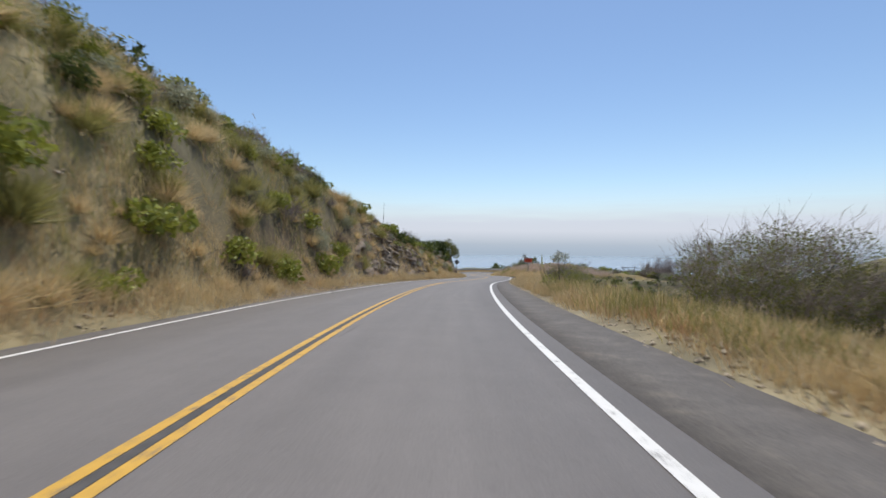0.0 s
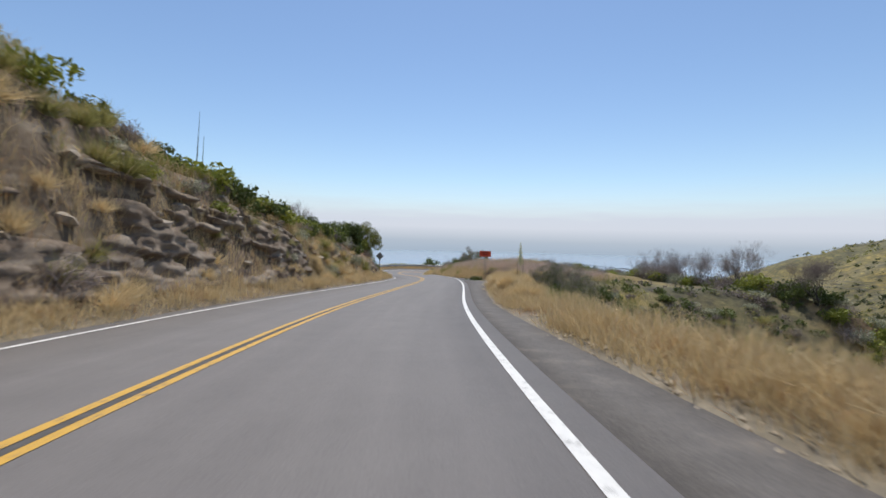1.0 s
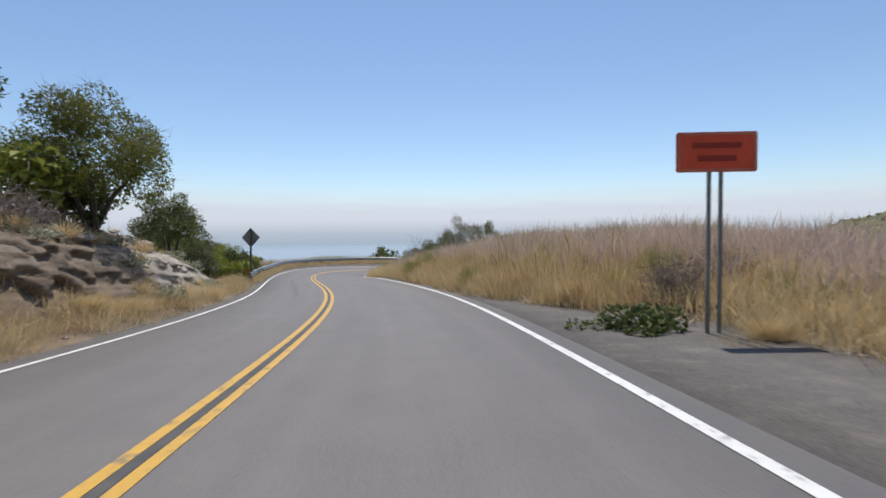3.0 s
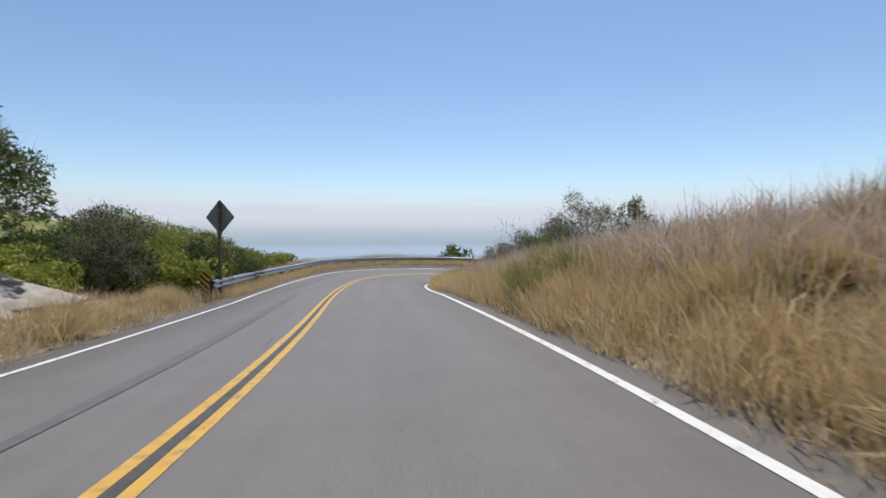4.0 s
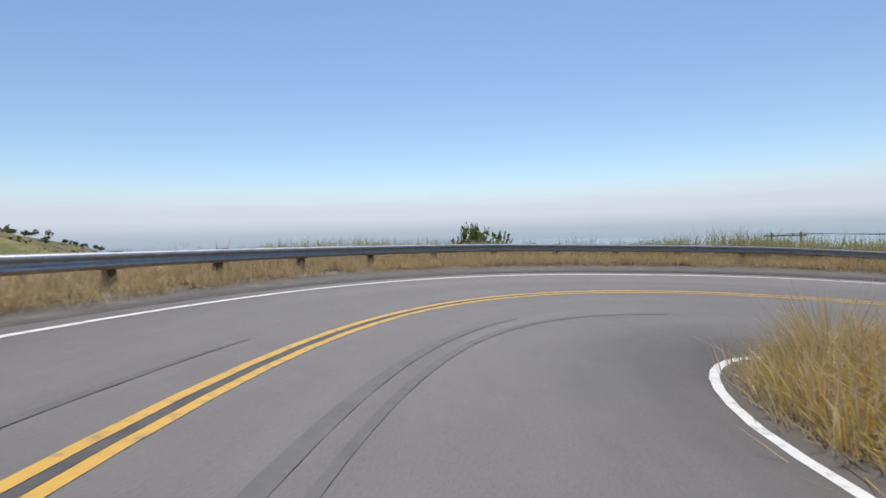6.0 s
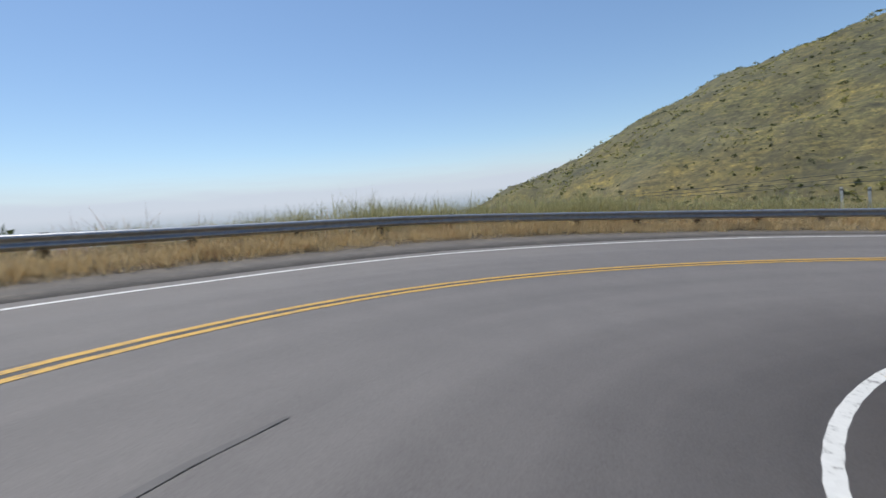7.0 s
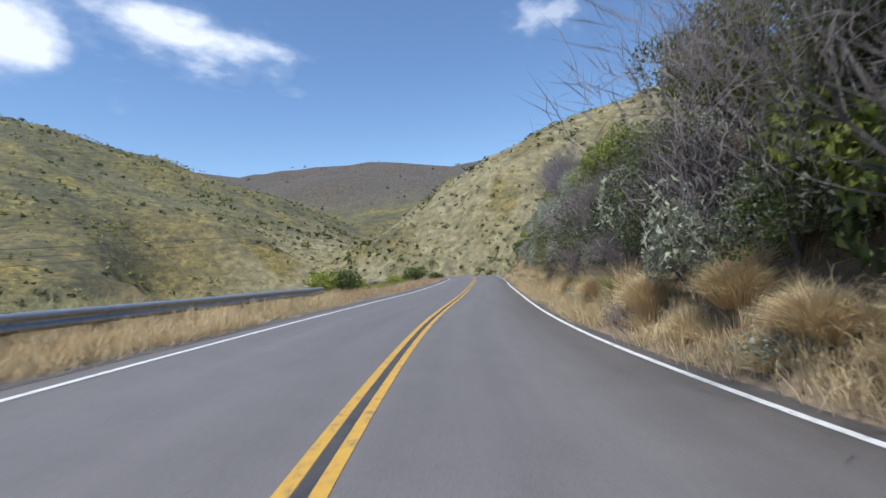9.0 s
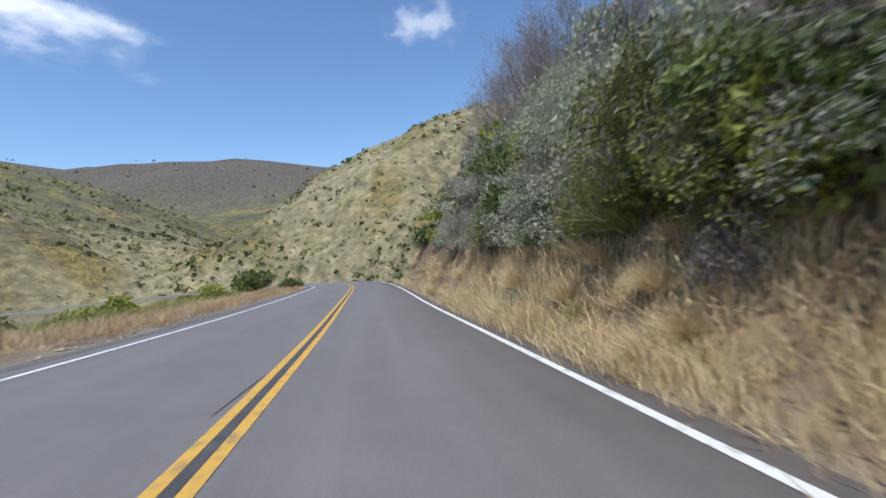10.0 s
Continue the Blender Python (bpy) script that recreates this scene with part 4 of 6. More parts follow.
grass("russet_grass", "reddish brown dry weeds and foxtails by the roadside", M_RUSSET, [
    (-30, 78, 0.3, 4.0, -1, 2.2, 0.3, 0.7, 12, 0.15, 1.0),
    (-30, 50, 0.5, 6.0, 1, 5.0, 0.25, 0.6, 14, 0.15, 1.0),
    (55, 104, 0.3, 9.0, 1, 2.2, 0.4, 0.9, 12, 0.16, 1.0),
    (78, 130, 0.4, 3.6, -1, 2.4, 0.2, 0.45, 12, 0.14, 1.0),
    (115, 205, 0.4, 3.4, -1, 4.0, 0.3, 0.65, 12, 0.13, 1.0),
    (120, 200, 0.3, 4.0, 1, 2.2, 0.3, 0.6, 12, 0.16, 1.0),
], 22)
grass("green_grass", "tall olive and yellow-green grass on banks and behind the rail", M_OLIVE, [
    (-30, 12, 1.4, 10.0, -1, 7.0, 0.4, 0.95, 11, 0.2, 1.0),
    (12, 42, 1.4, 6.0, -1, 2.0, 0.4, 0.8, 11, 0.2, 1.0),
    (12, 42, 5.5, 11.0, -1, 5.0, 0.4, 0.95, 11, 0.2, 1.0),
    (42, 74, 4.0, 11.0, -1, 4.0, 0.4, 0.95, 11, 0.2, 1.0),
    (-30, 0, 0.8, 6.0, 1, 7.0, 0.4, 0.8, 14, 0.18, 1.0),
    (-30, 50, 2.0, 12.0, 1, 4.0, 0.4, 0.8, 12, 0.18, 1.0),
    (50, 104, 1.2, 13.0, 1, 2.2, 0.6, 1.2, 12, 0.18, 1.0),
    (84, 104, 2.6, 10.0, -1, 1.8, 0.2, 0.45, 12, 0.2, 1.0),
    (118, 160, 4.5, 7.0, -1, 4.0, 0.7, 1.0, 13, 0.18, 1.0),
    (160, 210, 3.5, 14.0, -1, 1.6, 0.4, 0.9, 12, 0.2, 1.0),
    (126, 200, 2.0, 8.0, 1, 1.2, 0.4, 0.8, 12, 0.18, 1.0),
], 23, 0.36)
grass("verge_grass", "dense tan grass strip along the foot of the guard rail", M_STRAW, [
    (82, 97, 0.0, 0.45, -1, 26.0, 0.32, 0.52, 14, 0.11, 1.0),
    (96, 111, 0.1, 0.6, -1, 26.0, 0.34, 0.56, 14, 0.11, 1.0),
    (108, 127, 0.3, 1.4, -1, 34.0, 0.36, 0.62, 14, 0.12, 1.0),
    (124, 136, 0.05, 1.2, -1, 40.0, 0.30, 0.55, 14, 0.12, 1.0),
    (134, 150, 0.1, 1.4, -1, 38.0, 0.30, 0.55, 14, 0.12, 1.0),
    (148, 160, 0.8, 1.9, -1, 22.0, 0.36, 0.60, 14, 0.12, 1.0),
], 25, 0.12)
grass("rail_grass", "pale green tall grass standing behind the guard rail", M_PALE, [
    (106, 118, 1.9, 5.0, -1, 9.0, 0.5, 0.75, 14, 0.2, 1.0),
    (117, 128, 1.9, 5.0, -1, 8.0, 0.8, 1.1, 14, 0.2, 1.0),
    (126, 138, 1.9, 4.5, -1, 9.0, 1.0, 1.35, 14, 0.2, 1.0),
    (136, 158, 1.9, 5.0, -1, 7.0, 0.6, 0.9, 14, 0.2, 1.0),
    (119, 127, 1.6, 4.0, -1, 8.0, 1.1, 1.45, 14, 0.2, 1.0),
], 26, 0.2)
grass("plumed_grass", "tall grass with soft pinkish seed plumes on the mound", M_PLUME, [
    (54, 88, 1.6, 12.0, 1, 12.0, 0.9, 1.4, 10, 0.16, 1.0),
    (112, 130, 2.0, 4.5, -1, 1.6, 0.9, 1.3, 6, 0.16, 1.0),
], 24)


grass("yellow_grass", "bright yellow flowering weeds at the inside of the bend", M_GOLD, [
    (83, 104, 0.15, 3.6, 1, 13.0, 0.35, 0.8, 16, 0.16, 1.0),
    (70, 84, 1.5, 4.0, 1, 1.2, 0.4, 0.7, 14, 0.16, 1.0),
], 27, 0.36)


def leaf_cloud(rs, lobes, count, size, flat=0.0):
    """Leaves as small diamonds strewn through lobes (x, y, z, radius)."""
    lob = np.array(lobes)
    w = lob[:, 3] ** 2
    k = rs.choice(len(lob), count, p=w / w.sum())
    d = rs.randn(count, 3)
    d /= np.linalg.norm(d, axis=1, keepdims=True)
    r = lob[k, 3] * rs.uniform(0.45, 1.08, count) ** 0.5
    c = lob[k, :3] + d * r[:, None] * [1, 1, 0.85]
    c[:, 2] = np.maximum(c[:, 2], 0.03)
    a = rs.randn(count, 3) + d * 0.8
    a /= np.linalg.norm(a, axis=1, keepdims=True)
    b = np.cross(a, rs.randn(count, 3))
    b /= np.linalg.norm(b, axis=1, keepdims=True)
    s = size * rs.uniform(0.6, 1.5, count)[:, None]
    V = np.stack([c - a * s * 0.8, c + b * s * 0.75, c + a * s], 1).reshape(-1, 3)
    return V, np.arange(count * 3).reshape(-1, 3)


def twig_cloud(rs, count, height, radius, width, loose=False):
    """Thin bare twigs fanning up from the base, each forked once."""
    a = rs.uniform(0, 2 * np.pi, count)
    t = rs.uniform(0.15, 1.0, count) ** 0.6
    r = radius * t
    h = height * np.sqrt(np.maximum(0, 1.05 - t * t)) * rs.uniform(0.7, 1.05, count) + 0.1
    b = np.stack([np.cos(a) * r * 0.25, np.sin(a) * r * 0.25, h * rs.uniform(0.1, 0.5, count)], 1)
    e = np.stack([np.cos(a) * r, np.sin(a) * r, h], 1) + rs.randn(count, 3) * 0.12 * radius
    e[:, 2] = np.maximum(e[:, 2], 0.05)
    if loose:
        # short twigs that cross each other all through the crown
        e *= rs.uniform(0.55, 1.0, (count, 1))
        e[:, 2] = np.maximum(e[:, 2], 0.05)
        b = e - (e / np.linalg.norm(e, axis=1, keepdims=True) * 0.8 + rs.randn(count, 3) * 0.45) * rs.uniform(0.2, 0.5, (count, 1)) * radius
        b[:, 2] = np.maximum(b[:, 2], 0.0)
    side = rs.randn(count, 3)
    side /= np.linalg.norm(side, axis=1, keepdims=True)
    w = side * width
    V = np.stack([b - w, b + w, e], 1).reshape(-1, 3)
    return V, np.arange(count * 3).reshape(-1, 3)


def shrub_lobes(rs, n, rad, height):
    out = []
    for i in range(n):
        a = rs.uniform(0, 2 * math.pi)
        r = rad * 0.68 * math.sqrt(rs.rand())
        out.append((r * math.cos(a), r * math.sin(a), height * rs.uniform(0.25, 0.72) * (1 - 0.4 * (r / rad) ** 2), rad * rs.uniform(0.28, 0.5)))
    return out


def stem_mesh(rs, lobes, name, thick):
    """One crooked main stem."""
    bm = bmesh.new()
    top = max(lobes, key=lambda q: q[2])
    j = rs.uniform(-0.08, 0.08, 4)
    tube(bm, [(0, 0, -0.2), (top[0] * 0.3 + j[0], top[1] * 0.3 + j[1], top[2] * 0.35), (top[0] * 0.7 + j[2], top[1] * 0.7 + j[3], top[2] * 0.75), top[:3]], [thick, thick * 0.8, thick * 0.5, thick * 0.2], 5)
    me = bpy.data.meshes.new(name)
    bm.to_mesh(me)
    bm.free()
    me.materials.append(M_BARK)
    return me


KINDS = {
    # name: thing, material, leaves, leaf size, height, lobes, label
    "feather": ("tussock", M_OLIVE, 1300, 0.0, 1.0, 5, "feathery olive-green tussock on the roadside bank"),
    "leafy": ("shrub", M_LEAF, 1450, 0.080, 1.35, 13, "dense dark green leafy shrub on the dry slope"),
    "bright": ("bush", M_BRIGHT, 1450, 0.078, 1.2, 12, "yellow-green leafy bush among dry grass"),
    "sage": ("sagebrush", M_SAGE, 1800, 0.050, 1.1, 14, "grey-green sagebrush mound on the bank"),
    "twiggy": ("bare_shrub", M_GREY, 1200, 0.0, 1.15, 9, "bare grey-brown twiggy shrub without leaves"),
    "straw": ("bunch_grass", M_STRAW, 900, 0.0, 0.9, 5, "straw-coloured clump of dry bunch grass by the road"),
}
SHRUBS = {}


def build_shrub(kind, seed, lite):
    name, mat, leaves, size, height, nl, label = KINDS[kind]
    rs = np.random.RandomState(seed)
    lobes = shrub_lobes(rs, nl, 1.0, height)
    if lite:
        leaves, size = int(leaves * 0.30), size * 1.68
    if size == 0.0:
        V, F = twig_cloud(rs, leaves, height, 1.0, (0.009 if kind in ("straw", "feather") else 0.012) * (1.7 if lite else 1.0), kind == "twiggy")
    else:
        V, F = leaf_cloud(rs, lobes, leaves, size)
    if kind in ("straw", "feather"):
        return tagged(new(name, fast_mesh(name, V, F, mat)), label, "grass clump", group="grass clumps by the road")
    e = new(name)
    ob = new("crown", fast_mesh("crown", V, F, mat))
    ob.parent = e
    share("stem", stem_mesh(rs, lobes, "stem", 0.04), e)
    tagged(e, label, "shrub", group="shrubs on the slopes")
    return e


for k in KINDS:
    for lite in (False, True):
        SHRUBS[k, lite] = [build_shrub(k, 100 + 7 * i + len(k) + 50 * lite, lite) for i in range(3)]
USED = set()


def plant(kind, x, y, size, rs, tall=1.0, sink=0.08, lite=False):
    proto = SHRUBS[kind, lite][rs.randint(3)]
    m = pose(x, y, gz(x, y) - sink * size, 0, 0, rs.uniform(0, 360)) @ Matrix.Diagonal((size, size, size * tall, 1))
    if proto.name not in USED:
        USED.add(proto.name)
        proto.matrix_basis = m
        return proto
    ob = copy_thing(proto, m)
    ob.matrix_basis = m
    return ob


def plant_zone(seed, count, s0, s1, v0, v1, side, sizes, mixk, bias=1.0, tall=(0.8, 1.2), lite=False):
    rs = np.random.RandomState(seed)
    x, y, s, v = scatter(rs, s0, s1, v0, v1, side, count, bias)
    names, wts = zip(*mixk.items())
    for px, py in zip(x, y):
        k = names[rs.choice(len(names), p=np.array(wts) / sum(wts))]
        plant(k, px, py, rs.uniform(*sizes), rs, rs.uniform(*tall), lite=lite)


# cut bank on the left of the first leg
plant_zone(31, 50, -30, 16, 1.9, 6.0, -1, (0.55, 1.05), {"sage": 3, "twiggy": 1.2, "bright": 3, "leafy": 1})
plant_zone(57, 280, -30, 22, 1.0, 8.0, -1, (0.55, 1.15), {"feather": 2.2, "straw": 3, "sage": 0.4, "twiggy": 1.0, "bright": 1.0}, lite=True)
plant_zone(32, 130, -30, 32, 5.5, 11, -1, (0.9, 1.5), {"sage": 1, "twiggy": 4, "bright": 3.5, "leafy": 0.5, "feather": 2}, lite=True)
plant_zone(33, 46, 12, 48, 2.5, 6.5, -1, (0.35, 0.8), {"sage": 2, "twiggy": 3, "bright": 1.5, "feather": 2}, lite=True)
plant_zone(51, 26, 60, 76, 0.8, 3.0, -1, (0.35, 0.7), {"straw": 3, "sage": 1}, lite=True)
plant_zone(50, 100, 16, 44, 1.2, 7.0, -1, (0.35, 0.8), {"straw": 5, "feather": 2, "sage": 1, "twiggy": 1}, lite=True)
plant_zone(34, 84, 25, 64, 5.2, 12, -1, (0.8, 1.4), {"leafy": 3, "bright": 4, "twiggy": 0.5, "feather": 3}, lite=True)
plant_zone(35, 26, 46, 66, 2.4, 6.0, -1, (0.45, 0.95), {"leafy": 1, "twiggy": 2, "sage": 2}, lite=True)
plant_zone(67, 70, 36, 53, 1.3, 5.0, -1, (0.5, 0.95), {"straw": 4, "feather": 2, "sage": 1}, tall=(0.8, 1.2), lite=True)
plant_zone(63, 50, 22, 62, 4.2, 8, -1, (0.7, 1.15), {"leafy": 3, "bright": 3, "feather": 1}, lite=True)
plant_zone(68, 44, 27, 50, 3.3, 5.4, -1, (0.8, 1.3), {"leafy": 3, "bright": 3, "twiggy": 1}, tall=(0.8, 1.1), lite=True)
# brush beyond the diamond sign
plant_zone(36, 80, 76, 98, 6.0, 20, -1, (0.7, 1.15), {"leafy": 4.5, "bright": 4, "sage": 0.6}, tall=(0.9, 1.2), lite=True)
plant_zone(37, 40, 78, 92, 3.6, 8, -1, (0.8, 1.4), {"leafy": 2.5, "bright": 5})
plant_zone(60, 46, 86, 101, 2.8, 7.5, -1, (0.7, 1.15), {"leafy": 2, "bright": 5}, tall=(0.8, 1.1))
# canyon side on the right of the first leg
plant_zone(38, 70, -30, 30, 6, 26, 1, (0.6, 1.15), {"leafy": 3, "sage": 3, "bright": 1.5, "twiggy": 1.5, "feather": 3}, tall=(0.6, 0.95), lite=True)
plant_zone(62, 80, 22, 48, 5.0, 24, 1, (0.6, 1.1), {"leafy": 4, "bright": 1.5, "sage": 3, "twiggy": 2, "feather": 2}, tall=(0.6, 0.9), lite=True)
plant_zone(66, 80, 4, 48, 2.6, 14, 1, (0.45, 0.95), {"leafy": 3, "sage": 1, "twiggy": 4, "feather": 1}, tall=(0.7, 1.1), lite=True)
plant_zone(39, 12, 18, 38, 4.5, 8, 1, (0.5, 0.9), {"leafy": 2, "twiggy": 2, "sage": 2})
# bank on the right of the second leg
plant_zone(40, 46, 174, 205, 1.8, 5.0, 1, (0.7, 1.3), {"sage": 5, "twiggy": 3, "leafy": 1.5, "bright": 1}, lite=True)
plant_zone(55, 60, 142, 186, 1.8, 6.5, 1, (0.8, 1.5), {"sage": 5, "twiggy": 3, "leafy": 1.6, "bright": 1.4}, tall=(0.9, 1.3))
plant_zone(58, 24, 150, 182, 1.4, 4.0, 1, (0.6, 1.1), {"sage": 3, "twiggy": 1.5, "bright": 1, "straw": 2})
plant_zone(56, 80, 124, 200, 0.5, 1.6, 1, (0.35, 0.7), {"straw": 3, "feather": 1.5, "sage": 1.2, "twiggy": 1.5}, lite=True)
plant_zone(41, 110, 142, 205, 4.2, 8, 1, (0.9, 1.5), {"leafy": 2, "twiggy": 5, "bright": 2.5, "sage": 2}, tall=(0.9, 1.2), lite=True)
plant_zone(61, 45, 153, 174, 1.6, 5.2, 1, (0.9, 1.5), {"leafy": 4, "sage": 3, "twiggy": 1.5, "bright": 0.7})
plant_zone(64, 30, 157, 167, 1.5, 3.8, 1, (0.9, 1.3), {"leafy": 5, "twiggy": 1, "sage": 1})
plant_zone(65, 16, 163, 176, 1.4, 3.6, 1, (0.8, 1.2), {"feather": 1}, tall=(1.2, 1.6))
# canyon side on the left of the second leg
plant_zone(42, 60, 160, 215, 6.0, 18, -1, (0.6, 1.2), {"leafy": 3, "bright": 4, "sage": 2}, lite=True)
plant_zone(43, 40, 112, 160, 10.0, 30, -1, (0.6, 1.1), {"leafy": 3, "sage": 3}, lite=True)
# clumps of dry bunch grass
plant_zone(44, 26, 22, 50, 0.9, 5.0, 1, (0.5, 1.05), {"straw": 1}, tall=(0.9, 1.3))
plant_zone(45, 80, 54, 104, 0.3, 5.0, 1, (0.5, 1.0), {"straw": 3, "feather": 1}, tall=(0.9, 1.4))
plant_zone(59, 50, 54, 100, 3.0, 11.0, 1, (0.6, 1.1), {"feather": 3, "straw": 3}, tall=(0.9, 1.3), lite=True)
plant_zone(46, 44, 30, 80, 0.4, 1.8, -1, (0.35, 0.75), {"straw": 1}, tall=(0.9, 1.3))
plant_zone(47, 46, 124, 185, 0.3, 1.1, 1, (0.4, 0.75), {"straw": 1}, tall=(0.8, 1.1))
plant_zone(48, 40, -30, 30, 0.4, 2.2, -1, (0.35, 0.7), {"straw": 1}, tall=(0.9, 1.3), lite=True)
plant_zone(49, 44, 104, 158, 0.5, 1.3, -1, (0.25, 0.45), {"straw": 1}, tall=(0.8, 1.1), lite=True)
rs = np.random.RandomState(77)
BUSH_TALL = (-2.5 - gz(10.6, 129.5)) / (1.35 * 2.7)        # a bush on the steep slope that just tops the rail
for k, x, y, sz, tl in (
    
    ("leafy", 11.0, 56.0, 0.8, 1.0), ("leafy", 10.4, 56.4, 0.65, 0.9), ("straw", 12.2, 54.6, 0.6, 1.1), ("straw", 11.5, 54.4, 0.55, 1.1), ("twiggy", 13.0, 57.6, 0.9, 1.1), ("twiggy", 14.8, 58.4, 1.0, 0.9),
    ("leafy", 10.4, 91.4, 1.0, 1.1), ("feather", 9.3, 90.0, 0.8, 1.0), ("feather", 9.9, 92.4, 0.8, 1.0), ("feather", 9.0, 88.0, 0.9, 1.0), ("leafy", 12.6, 86.4, 1.25, 1.3), ("bright", 11.6, 86.8, 1.0, 1.2), ("twiggy", 10.9, 85.0, 1.1, 1.5), 
    ("leafy", 10.6, 129.5, 2.7, BUSH_TALL), ("leafy", 11.6, 129.4, 2.5, BUSH_TALL), ("twiggy", 15.8, 131.0, 1.3, 1.3), ("twiggy", 8.3, 130.2, 1.0, 1.2), ("twiggy", 17.6, 129.6, 1.1, 1.2),
    ("leafy", 56.8, 41.5, 1.9, 1.0), ("bright", 58.8, 44.0, 1.3, 0.9), ("leafy", 55.9, 37.6, 1.2, 0.9), ("bright", 46.4, 73.6, 1.3, 1.1), ("leafy", 47.4, 70.6, 1.4, 1.1), ("leafy", 44.6, 23.5, 2.2, 1.0), ("leafy", 46.6, 19.0, 2.3, 1.0),
    ("bright", 31.2, 73.8, 1.6, 1.4), ("bright", 32.0, 68.0, 1.5, 1.3), ("sage", 33.5, 68.6, 1.7, 1.5), ("sage", 33.9, 66.0, 1.6, 1.5), ("sage", 33.2, 62.4, 1.8, 1.5), ("bright", 26.6, 87.6, 1.3, 1.2),
    ("bright", -1.6, 81.0, 1.2, 1.1), ("bright", -3.2, 82.0, 1.4, 1.1), ("leafy", -3.6, 80.0, 1.4, 1.2),
    ("leafy", 26.6, 88.8, 1.2, 1.5), ("leafy", 26.9, 86.8, 1.3, 1.5), ("sage", 28.3, 85.2, 1.5, 1.4), ("twiggy", 28.6, 83.0, 1.7, 1.4), ("sage", 29.2, 81.0, 1.6, 1.4), ("leafy", 29.8, 79.0, 1.5, 1.4), ("twiggy", 30.6, 77.0, 1.7, 1.4),
    ("leafy", -3.2, 60.5, 1.7, 1.3), ("bright", -2.6, 63.0, 1.6, 1.2), ("leafy", -4.6, 57.6, 1.9, 1.3), ("leafy", -3.0, 66.0, 1.5, 1.1), ("bright", -5.6, 62.5, 1.9, 1.3),
):
    plant(k, x, y, sz, rs, tl)


for protos in SHRUBS.values():
    for e in protos:
        if e.name not in USED:
            for o in (*e.children_recursive, e):
                bpy.data.objects.remove(o)


# ---- trees ----
def limb(bm, rs, p, d, length, rad, level, tips, bend=0.35):
    pts, radii = [p], [rad]
    q, dd = Vector(p), Vector(d)
    for i in range(3):
        dd = (dd + Vector(rs.randn(3) * bend * 0.5) + Vector((0, 0, 0.08))).normalized()
        q = q + dd * length / 3
        pts.append(tuple(q))
        radii.append(rad * (1 - 0.22 * (i + 1)))
    tube(bm, pts, radii, 6 if level < 2 else 4 if level < 3 else 3)
    if level >= 4 or rad < 0.006:
        tips.append(tuple(q))
        return
    for i in range(3 if level < 3 else 4):
        j = rs.randint(1, 4)
        side = Vector(rs.randn(3)).normalized()
        nd = (dd * 0.75 + side * 0.75 + Vector((0, 0, 0.12))).normalized()
        limb(bm, rs, pts[j], nd, length * rs.uniform(0.55, 0.8), radii[j] * 0.62, level + 1, tips, bend)
    tips.append(tuple(q))


def tree(x, y, height, seed, leaf_mat, label, leaves=0, leaf_size=0.09, name="tree", crown_r=0.5, clear=0.0):
    rs = np.random.RandomState(seed)
    e = new(name)
    e.matrix_basis = pose(x, y, gz(x, y) - 0.1, 0, 0, rs.uniform(0, 360))
    bm, tips = bmesh.new(), []
    thick = 0.024 if leaves else 0.014
    for k in range(3 if leaves else 4):
        d = Vector((rs.uniform(-0.45, 0.45), rs.uniform(-0.45, 0.45), 1)).normalized()
        limb(bm, rs, (rs.uniform(-0.1, 0.1), rs.uniform(-0.1, 0.1), -0.2), d, height * 0.46, thick * height, 1, tips)
    part("trunk", bm, M_BARK, e, "forked grey trunk and limbs")
    tips = [t for t in tips if t[2] > clear]
    if leaves:
        lob = [(*t, crown_r * rs.uniform(0.6, 1.2)) for t in tips[::max(1, len(tips) // 70)]]
        V, F = leaf_cloud(rs, lob, leaves, leaf_size)
        ob = new("crown", fast_mesh("crown", V, F, leaf_mat))
        ob.parent = e
    else:
        # sprays of fine bare twigs at the branch ends
        p = np.repeat(np.array(tips), 44, axis=0)
        p = p + rs.randn(*p.shape) * height * [0.035, 0.035, 0.045]
        d = rs.randn(*p.shape) * 0.5 + [0, 0, 0.9] + p * [0.16, 0.16, 0.0]
        d /= np.linalg.norm(d, axis=1, keepdims=True)
        w = rs.randn(*p.shape)
        w *= 0.0065 / np.linalg.norm(w, axis=1, keepdims=True)
        reach = height * rs.uniform(0.04, 0.14, (len(p), 1))
        c = p + d * reach * 0.5
        q = c + (d + rs.randn(*p.shape) * 0.3) * reach * 0.5
        V = np.stack([p, c - w, c + w, q], 1).reshape(-1, 3)
        i = np.arange(len(p))[:, None] * 4
        ob = new("twig_spray", fast_mesh("twig_spray", V, np.concatenate([i + [0, 2, 1], i + [1, 2, 3]]), leaf_mat))
        ob.parent = e
    return tagged(e, label, "tree")


def beside(s, v, side):
    e = float(np.interp(s, S, (WL + SHL) if side < 0 else (WR + SHR)))
    p = on_road(np.array([s]), np.array([side * (e + v)]))[0]
    return p[0], p[1]


